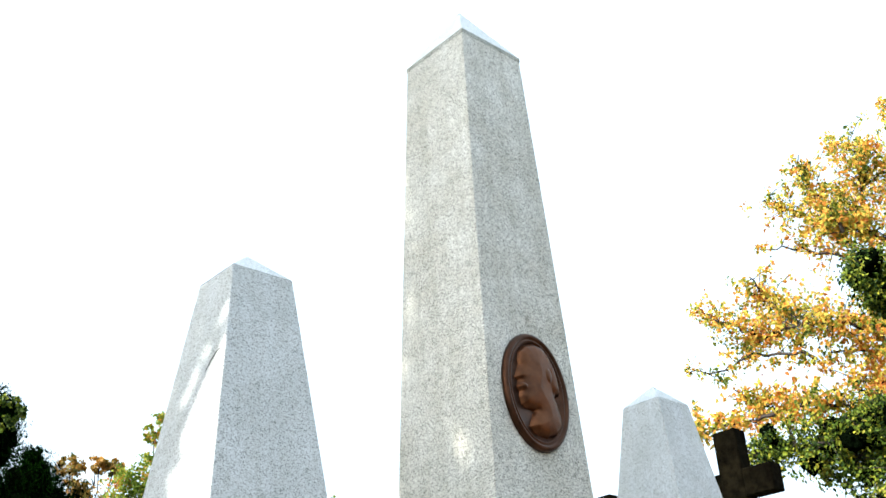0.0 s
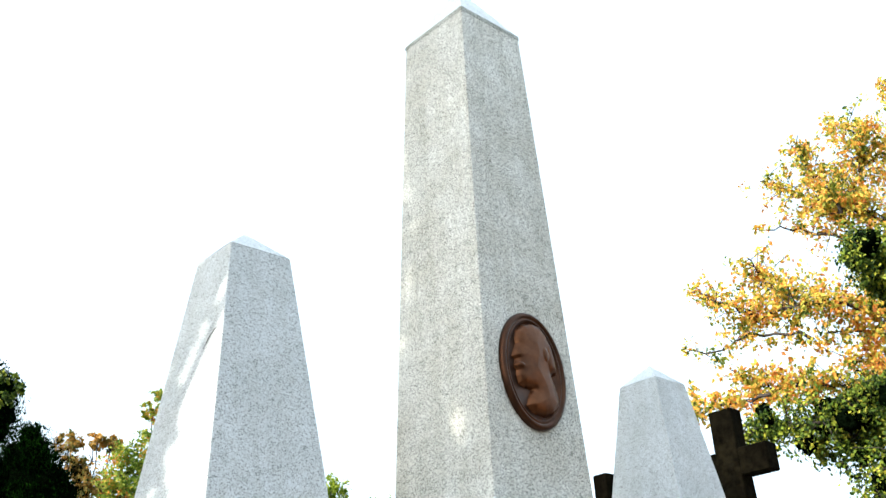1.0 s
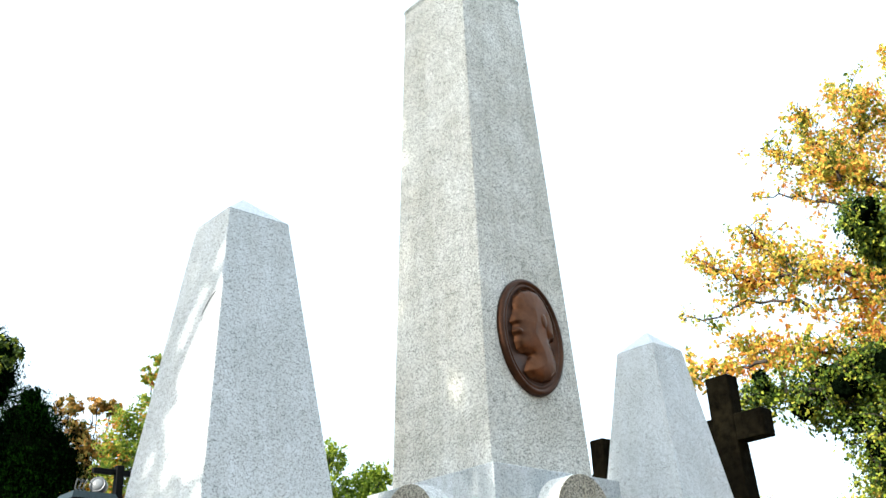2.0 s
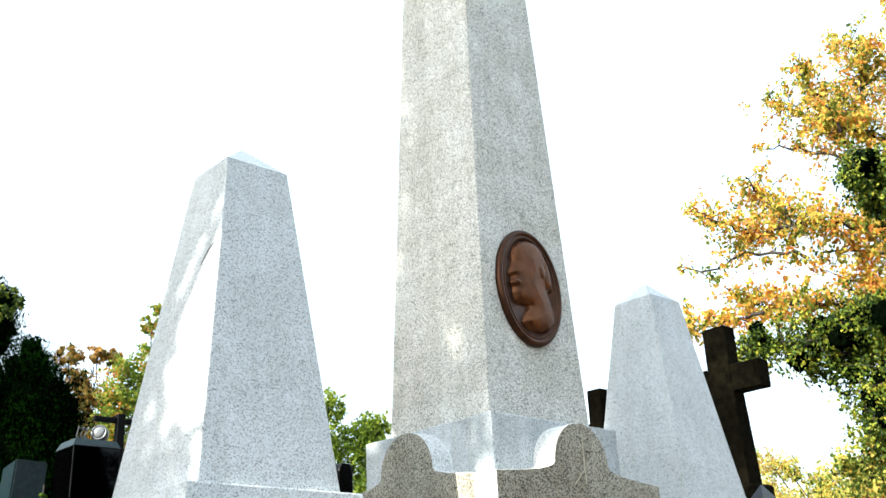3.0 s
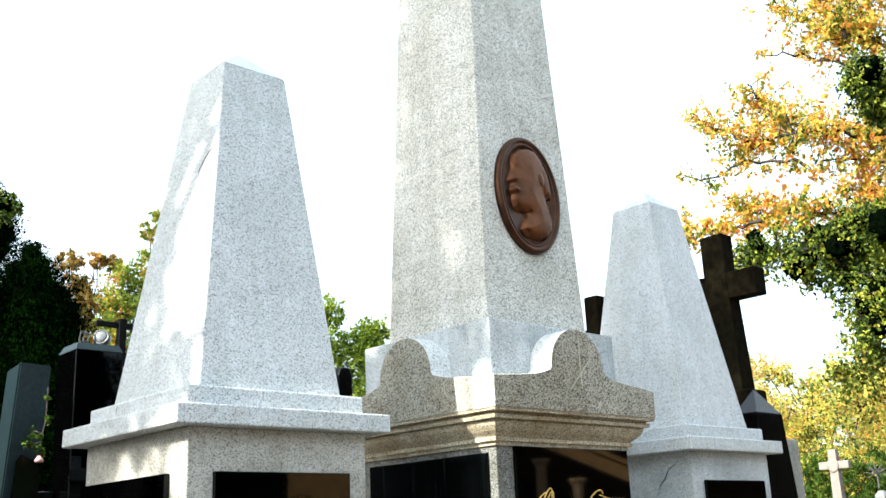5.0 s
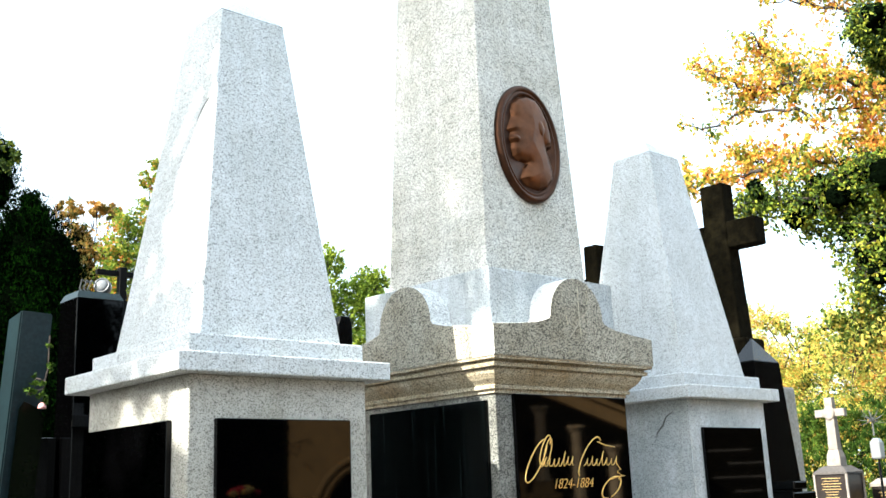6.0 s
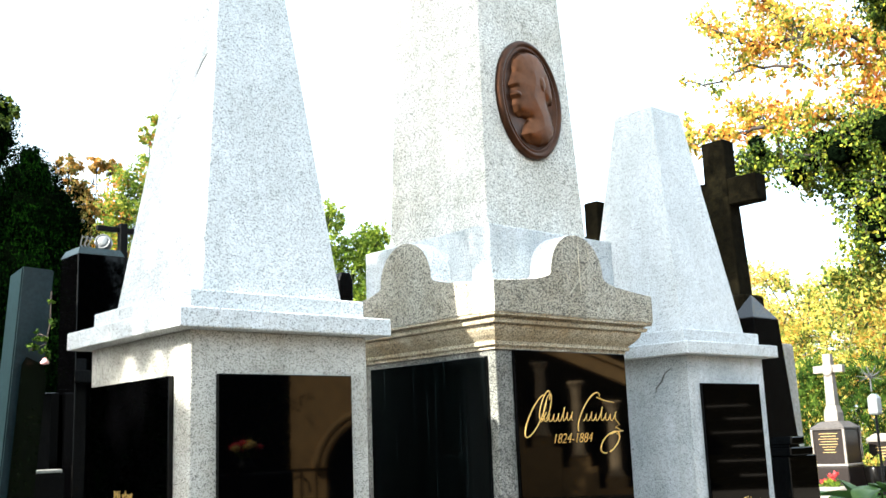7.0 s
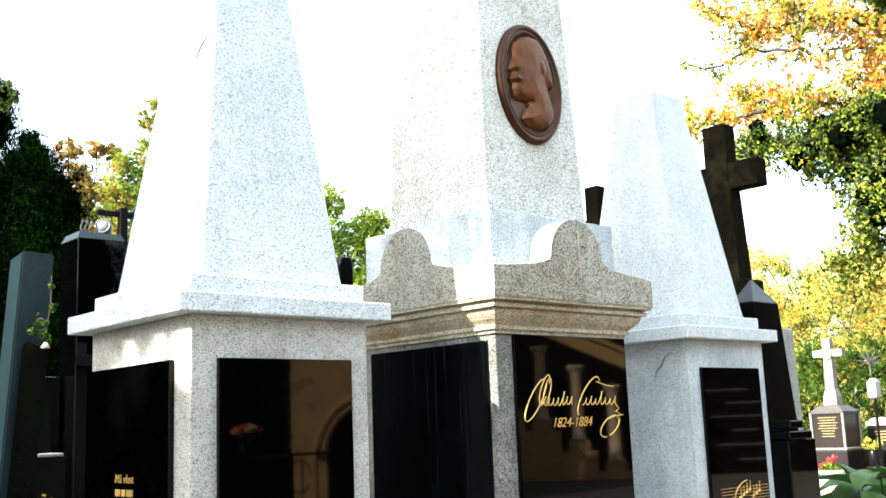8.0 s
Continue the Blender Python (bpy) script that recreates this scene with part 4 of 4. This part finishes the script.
script_bar(-0.195, -0.045, 1.424, 5, 3, (4,))
script_bar(-0.045, 0.015, 1.428, 2, 5)
script_bar(0.085, 0.185, 1.424, 3, 8)
script_bar(0.185, 0.325, 1.424, 4, 9, (0,))
gilt(front_panel, YF, swing(-0.148, 1.488, 0.062, 0.018, 66, -150, 190), 0.0022)
gilt(front_panel, YF, [(0.318, 1.43), (0.345, 1.405), (0.318, 1.392), (0.352, 1.378), (0.322, 1.362), (0.345, 1.35)], 0.0022)
writing("1824-1884", 0.062, GOLD, front_panel, pose(0.005, YF, 1.348, 90, 0, 0), "gilt dates", 0.35)

# music staff on the panel of the far pillar
YR = -DIE[1] - 0.0235
STAFF = -0.04
for k in range(5):
    part("staff_line", tube([(-0.20, YR, 0.945 + STAFF + 0.016 * k), (0.27, YR, 0.945 + STAFF + 0.016 * k)], 0.0013, 4), GOLD, right_front)
gilt(right_front, YR, swing(0.03, 0.985 + STAFF, 0.10, 0.05, 20, 60, 190), 0.003)
for k in range(7):
    x, z = -0.02 + 0.032 * k, 0.955 + STAFF + 0.012 * (k * 5 % 4)
    part("note", tube([(x - 0.008, YR, z - 0.004), (x + 0.008, YR, z + 0.004)], 0.007, 6), GOLD, right_front)
    part("note_stem", tube([(x + 0.009, YR, z), (x + 0.012, YR, z + 0.05)], 0.0022, 4), GOLD, right_front)

XL = -DIE[0] - 0.0235
writing("M\u00e1 vlast", 0.046, GOLD, left_side, pose(XL, 0.045, 1.208, 90, 0, -90), "gilt lettering", 0.1)
for y in (0.11, -0.02):
    part("dot", tube([(XL + 0.001, y, 1.205), (XL - 0.001, y, 1.205)], 0.006, 8), GOLD, left_side)
for k, (a, b) in enumerate(((0.115, 0.075), (0.065, 0.035), (0.025, -0.025))):
    part("letter_bar", block((XL - 0.001, b, 1.148), (XL + 0.001, a, 1.172), 0.0), GOLD, left_side, "gilt bar of worn lettering")


def crack(parent, pts, w):
    part("crack", tube(pts, w, 5), CRACK, parent, "hairline crack")


def shaft_x(z):
    f = (z - Z_STEP) / (Z_TOP - Z_STEP)
    return -(SHAFT[0] + (TOP[0] - SHAFT[0]) * f)


crack(left_pillar, [(shaft_x(2.868) + 0.001, -0.205, 2.868), (shaft_x(2.86) + 0.001, -0.175, 2.86), (shaft_x(2.835) + 0.001, -0.14, 2.835), (shaft_x(2.80) + 0.001, -0.112, 2.80), (shaft_x(2.78) + 0.001, -0.105, 2.78)], [0.002, 0.003, 0.0045, 0.003, 0.001])
crack(right_pillar, [(-DIE[0] + 0.001, -0.30, 1.70), (-DIE[0] + 0.001, -0.25, 1.675), (-DIE[0] + 0.001, -0.225, 1.63), (-DIE[0] + 0.001, -0.19, 1.60), (-DIE[0] + 0.001, -0.18, 1.565)], [0.002, 0.004, 0.005, 0.004, 0.001])

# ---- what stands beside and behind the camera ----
# added out of view: darkens the west faces and keeps sun off the die
tree("shading_yew", (-6.3, 1.0, 0), (-6.3, 1.0, 1.4), [(-6.4 + 0.3 * (k % 2), -2.2 + 0.95 * k, z, 0.75) for k in range(7) for z in ((0.7, 1.8, 2.7, 3.8, 4.75) if k in (2, 3) else (0.7, 1.8, 2.7))] + [(-6.3, 0.14, 5.14, 0.66)], 0.12, LEAF_DARK, "broad unseen dark green yew added to shade the west faces", "shrub", 29, 0.1, 1500, 1.0, False)
# crown out of view, its clumps set where they dapple the sun on the pillars
SHADE = [(-5.8, 0.0, 8.1, 0.5), (-5.6, 0.3, 7.95, 0.45), (-5.8, 0.65, 8.1, 0.6), (-5.8, 0.6, 9.0, 0.7), (-5.8, 0.6, 9.9, 0.6), (-6.2, 0.6, 8.5, 1.0), (-5.9, -0.4, 8.4, 0.6), (-6.6, -0.7, 9.1, 0.9), (-6.2, 1.6, 8.3, 0.9), (-6.4, 0.3, 9.8, 1.2), (-6.8, -0.9, 10.3, 0.9),
         (-6.2, 1.8, 9.9, 1.1), (-6.4, 0.8, 11.1, 1.1), (-6.0, 2.8, 9.1, 1.0), (-6.3, 2.4, 10.9, 1.0), (-6.6, -0.3, 11.3, 0.8)]
lime = tree("lime_tree", (-6.2, 0.95, 0), (-6.2, 0.9, 7.2), SHADE, 0.13, LEAF_GREEN, "large unseen green lime tree shading the row of graves", "tree", 21, 0.30, 1150)
# unseen thin leaf clumps, added on the sun's path to let it through in flecks
leaf_mesh("sun_fleck_leaves", [(x, y, z, q, n, 1.0) for x, y, z, q, n in ((0.0, -0.30, 6.2, 0.26, 330), (0.1, -0.33, 6.5, 0.20, 220), (0.0, -0.36, 6.8, 0.17, 150), (0.1, -0.42, 7.2, 0.25, 230), (0.0, -0.68, 7.35, 0.26, 170), (0.1, -0.70, 6.02, 0.28, 360), (0.0, -0.42, 6.0, 0.28, 340), (0.1, -0.65, 7.65, 0.36, 330), (0.0, -0.55, 7.95, 0.36, 300), (0.0, -0.22, 5.85, 0.26, 330), (0.0, -0.05, 7.6, 0.3, 320), (0.1, -0.08, 8.0, 0.3, 320))], 0.09, LEAF_GREEN, lime, 83, "leaf clumps added to break the sun into flecks")


def conifer(at, height, radius, seed):
    rows = [(at[0], at[1], height * f, radius * g) for f, g in ((0.12, 1.0), (0.3, 1.0), (0.48, 0.95), (0.64, 0.8), (0.79, 0.6), (0.91, 0.35))]
    return tree("thuja", (*at, 0), (*at, height * 0.7), rows, 0.13, LEAF_DARK, "tall unseen dark thuja added to darken the panel reflections", "conifer", seed, 0.1, 4500, 1.1, False)


# thujas added out of view so the polished panels mirror dark, not sky
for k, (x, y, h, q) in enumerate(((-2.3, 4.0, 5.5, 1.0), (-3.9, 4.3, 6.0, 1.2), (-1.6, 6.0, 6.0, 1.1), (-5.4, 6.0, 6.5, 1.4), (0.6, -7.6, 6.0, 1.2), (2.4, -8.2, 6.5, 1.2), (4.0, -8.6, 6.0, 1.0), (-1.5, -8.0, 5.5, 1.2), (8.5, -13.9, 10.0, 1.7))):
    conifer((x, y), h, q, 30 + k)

# church wall with an arched doorway, mirrored in the polished panels
chapel = thing("church_wall", (9.12, -11.43, 0), 38.4, label="ochre sandstone church wall with an arched doorway", category="building")
outline = [(-1.45, 0), (-1.45, 6.5), (1.5, 6.5), (1.5, 0), (0.85, 0), (0.85, 0.95)]
outline += [(0.85 * math.cos(a), 0.95 + 0.85 * math.sin(a)) for a in (math.pi * k / 18 for k in range(1, 18))] + [(-0.85, 0.95), (-0.85, 0)]
part("wall", extrude([(-x, z) for x, z in outline[::-1]], 0.6), SANDSTONE, chapel, "", False, pose(0, 0, 0, 0, 0, 180))
bm = bmesh.new()
for r0, y in ((0.90, 0.05), (1.02, 0.09)):
    tube([(r0 * math.cos(a), y, 0.95 + r0 * math.sin(a)) for a in (math.pi * k / 24 for k in range(25))], 0.06, 8, bm)
part("arch_moulding", bm, SANDSTONE, chapel, "round sandstone moulding over the doorway")
# black sheet stands in for the shade inside the arched opening
part("doorway_dark", block((-0.84, -0.7, 0), (0.84, -0.62, 1.85), 0.01), IRON, chapel, "black sheet in place of the doorway's shaded inside")
railing = thing("railing", (6.1, -7.9, 0), 38.4, label="black wrought iron railing with scrolls", category="railing")
part("rail", block((-1.2, -0.02, 1.06), (1.6, 0.02, 1.10), 0.003), IRON, railing)
part("rail", block((-1.2, -0.02, 0.3), (1.6, 0.02, 0.33), 0.003), IRON, railing)
for k in range(15):
    part("bar", tube([(-1.15 + 0.19 * k, 0, 0), (-1.15 + 0.19 * k, 0, 1.06 + 0.1 * (k % 3 == 0))], 0.012, 6), IRON, railing)
for k in range(4):
    part("scroll", tube([(p[0], 0, p[1]) for p in swing(-0.8 + 0.57 * k, 0.8, 0.14, 0.2, 0, 0, 330)], 0.012, 6), IRON, railing)

# colonnade along a stair
colonnade = thing("colonnade", (17.04, -13.55, 0), 49.8, label="sandstone stair colonnade with turned columns and sloping beam", category="building")
for k in range(6):
    x, z0 = -2.64 + 0.84 * k, max(0.15, 1.42 - 0.5 * (k - 2))
    part("parapet", block((x - 0.418, -0.24, 0), (x + 0.418, 0.16, max(0.05, z0 - 0.26)), 0.01), SANDSTONE, colonnade, "stepped parapet block")
    part("pedestal", loft([(0.25, 0.16, max(0.05, z0 - 0.26), x, 0), (0.25, 0.16, z0 - 0.06, x, 0), (0.21, 0.15, z0, x, 0)]), SANDSTONE, colonnade)
    part("column", lathe([(0.20, 0), (0.20, 0.05), (0.15, 0.08), (0.17, 0.12), (0.135, 0.16), (0.14, 0.74), (0.115, 1.50), (0.13, 1.53), (0.115, 1.56), (0.19, 1.69), (0.21, 1.71), (0.21, 1.77)], 20, None, (x, 0, z0)), SANDSTONE_PALE, colonnade, "turned sandstone column", True)
part("beam", extrude([(-3.4, 4.64), (2.4, 1.92), (2.4, 2.3), (-3.4, 5.02)], 0.4), SANDSTONE, colonnade, "sloping stone beam", False, pose(0, -0.2, 0))
part("cornice", extrude([(-3.4, 5.02), (2.4, 2.3), (2.4, 2.42), (-3.4, 5.14)], 0.6), SANDSTONE, colonnade, "", False, pose(0, -0.3, 0))
part("back_wall", block((-4.5, -3.2, 0), (9.5, -2.8, 7.0), 0.0), SANDSTONE_DARK, colonnade, "dark inner wall")
# near-black steps, every second one with a paler tread
for k in range(12):
    part("step", block((2.6, -2.7 + 0.2 * k, 0), (6.2, -2.5 + 0.2 * k, 2.0 - 0.17 * k), 0.005), SANDSTONE_DARK, colonnade)
    if k % 2 == 0:
        part("tread", block((3.35 + 0.22 * (k % 4), -2.7 + 0.2 * k, 2.0 - 0.17 * k), (4.4 + 0.35 * (k % 3), -2.48 + 0.2 * k, 2.04 - 0.17 * k), 0.005), STEP_STONE, colonnade)
part("roof", block((-4.5, -3.4, 7.0), (9.5, -0.6, 7.3), 0.0), SANDSTONE_DARK, colonnade)

# a low grave with a bouquet, beside the camera
low = thing("gravestone", (1.7, -3.5, 0), label="low dull black gravestone by the path", category="gravestone")
part("slab", block((-0.3, -0.15, 0), (0.3, 0.15, 1.2), 0.02), BLACK_OLD, low)
bunch = thing("bouquet", (1.7, -3.5, 1.2), label="bunch of red and yellow flowers on a gravestone", category="flowers")
part("vase", lathe([(0.05, 0), (0.06, 0.05), (0.04, 0.1)], 14), IRON, bunch, "dark vase", True)
for k in range(11):
    a, q = k * 2.4, 0.03 + 0.008 * k
    part("bloom", lathe([(0.005, -0.02), (0.03, -0.01), (0.035, 0.01), (0.01, 0.025)], 8, None, (q * math.cos(a), q * math.sin(a), 0.2 - 0.004 * k)), RED if k % 3 else GOLD, bunch)
    part("stem", tube([(0, 0, 0.08), (q * math.cos(a), q * math.sin(a), 0.18 - 0.004 * k)], 0.003, 4), LEAF_GREEN, bunch)

# ---- plants and flowers among the graves ----
ivy = thing("trailing_plant", (-0.428, 0.736, 1.745), label="trailing green plant with a pink flower hanging by the post", category="plant")
leaf_mesh("leaves", [(-0.03, 0.01, 0.06, 0.045, 130), (0.0, 0.02, 0.10, 0.04, 100), (0.03, 0.02, 0.17, 0.03, 70), (0.03, 0.02, 0.26, 0.02, 36), (0.02, 0.0, 0.03, 0.02, 26)], 0.018, LEAF_HEDGE, ivy, 51)
part("stem", tube([(-0.05, 0.03, 0.05), (0.0, 0.0, 0.07), (0.025, 0.02, 0.16), (0.03, 0.03, 0.30)], 0.003, 6), BARK, ivy)
part("tendril", tube([(0.01, 0.0, 0.10), (0.0, 0.06, 0.12), (-0.005, 0.13, 0.11)], 0.003, 5), BARK, ivy)
part("flower_stem", tube([(0.0, 0.0, 0.07), (0.003, -0.002, 0.04), (0.0, 0.0, 0.012)], 0.0018, 5), LEAF_HEDGE, ivy)
part("flower", lathe([(0.010, -0.012), (0.018, -0.010), (0.016, 0.0), (0.006, 0.014)], 12, None, (0.0, 0.0, 0.0)), PINK, ivy, "pink flower", True)
posy = thing("flower_bowl", (10.17, 2.88, 0), label="bowl of red flowers before the cross grave", category="flowers")
part("bowl", lathe([(0.08, 0), (0.16, 0.3), (0.20, 0.62), (0.18, 0.64)], 16), STONE_PALE, posy, "", True)
leaf_mesh("blooms", [(0, 0, 0.74, 0.11, 110, 0.6), (-0.05, 0.1, 0.72, 0.07, 50, 0.6)], 0.045, RED, posy, 53)
leaf_mesh("leaves", [(0, 0, 0.64, 0.2, 120, 0.5)], 0.08, LEAF_GREEN, posy, 54)

ledge = thing("gravestone", (-0.22, 1.20, 0), label="low black gravestone with a thin grey top behind the post", category="gravestone")
part("slab", block((-0.10, -0.05, 0), (0.06, 0.05, 1.285), 0.004), BLACK, ledge)
behind = thing("gravestone", (-0.08, 1.40, 0), label="plain black gravestone between the post and the stele", category="gravestone")
part("slab", block((-0.26, 0.03, 0), (0.0, 0.13, 1.66), 0.006), BLACK, behind)
part("top", block((-0.08, -0.07, 1.285), (0.04, 0.06, 1.300), 0.003), SLAB_GREY, ledge, "thin grey top slab")
dry = thing("flower_bunch", (-0.40, 0.76, 0.0), label="bunch of faded orange flowers beside the post", category="flowers")
part("pot", lathe([(0.05, 0), (0.06, 0.5), (0.07, 1.10), (0.06, 1.11)], 16), IRON, dry, "dark pot", True)
leaf_mesh("blooms", [(0, 0.02, 1.11, 0.045, 34, 0.8)], 0.016, LEAF_RUST, dry, 57)
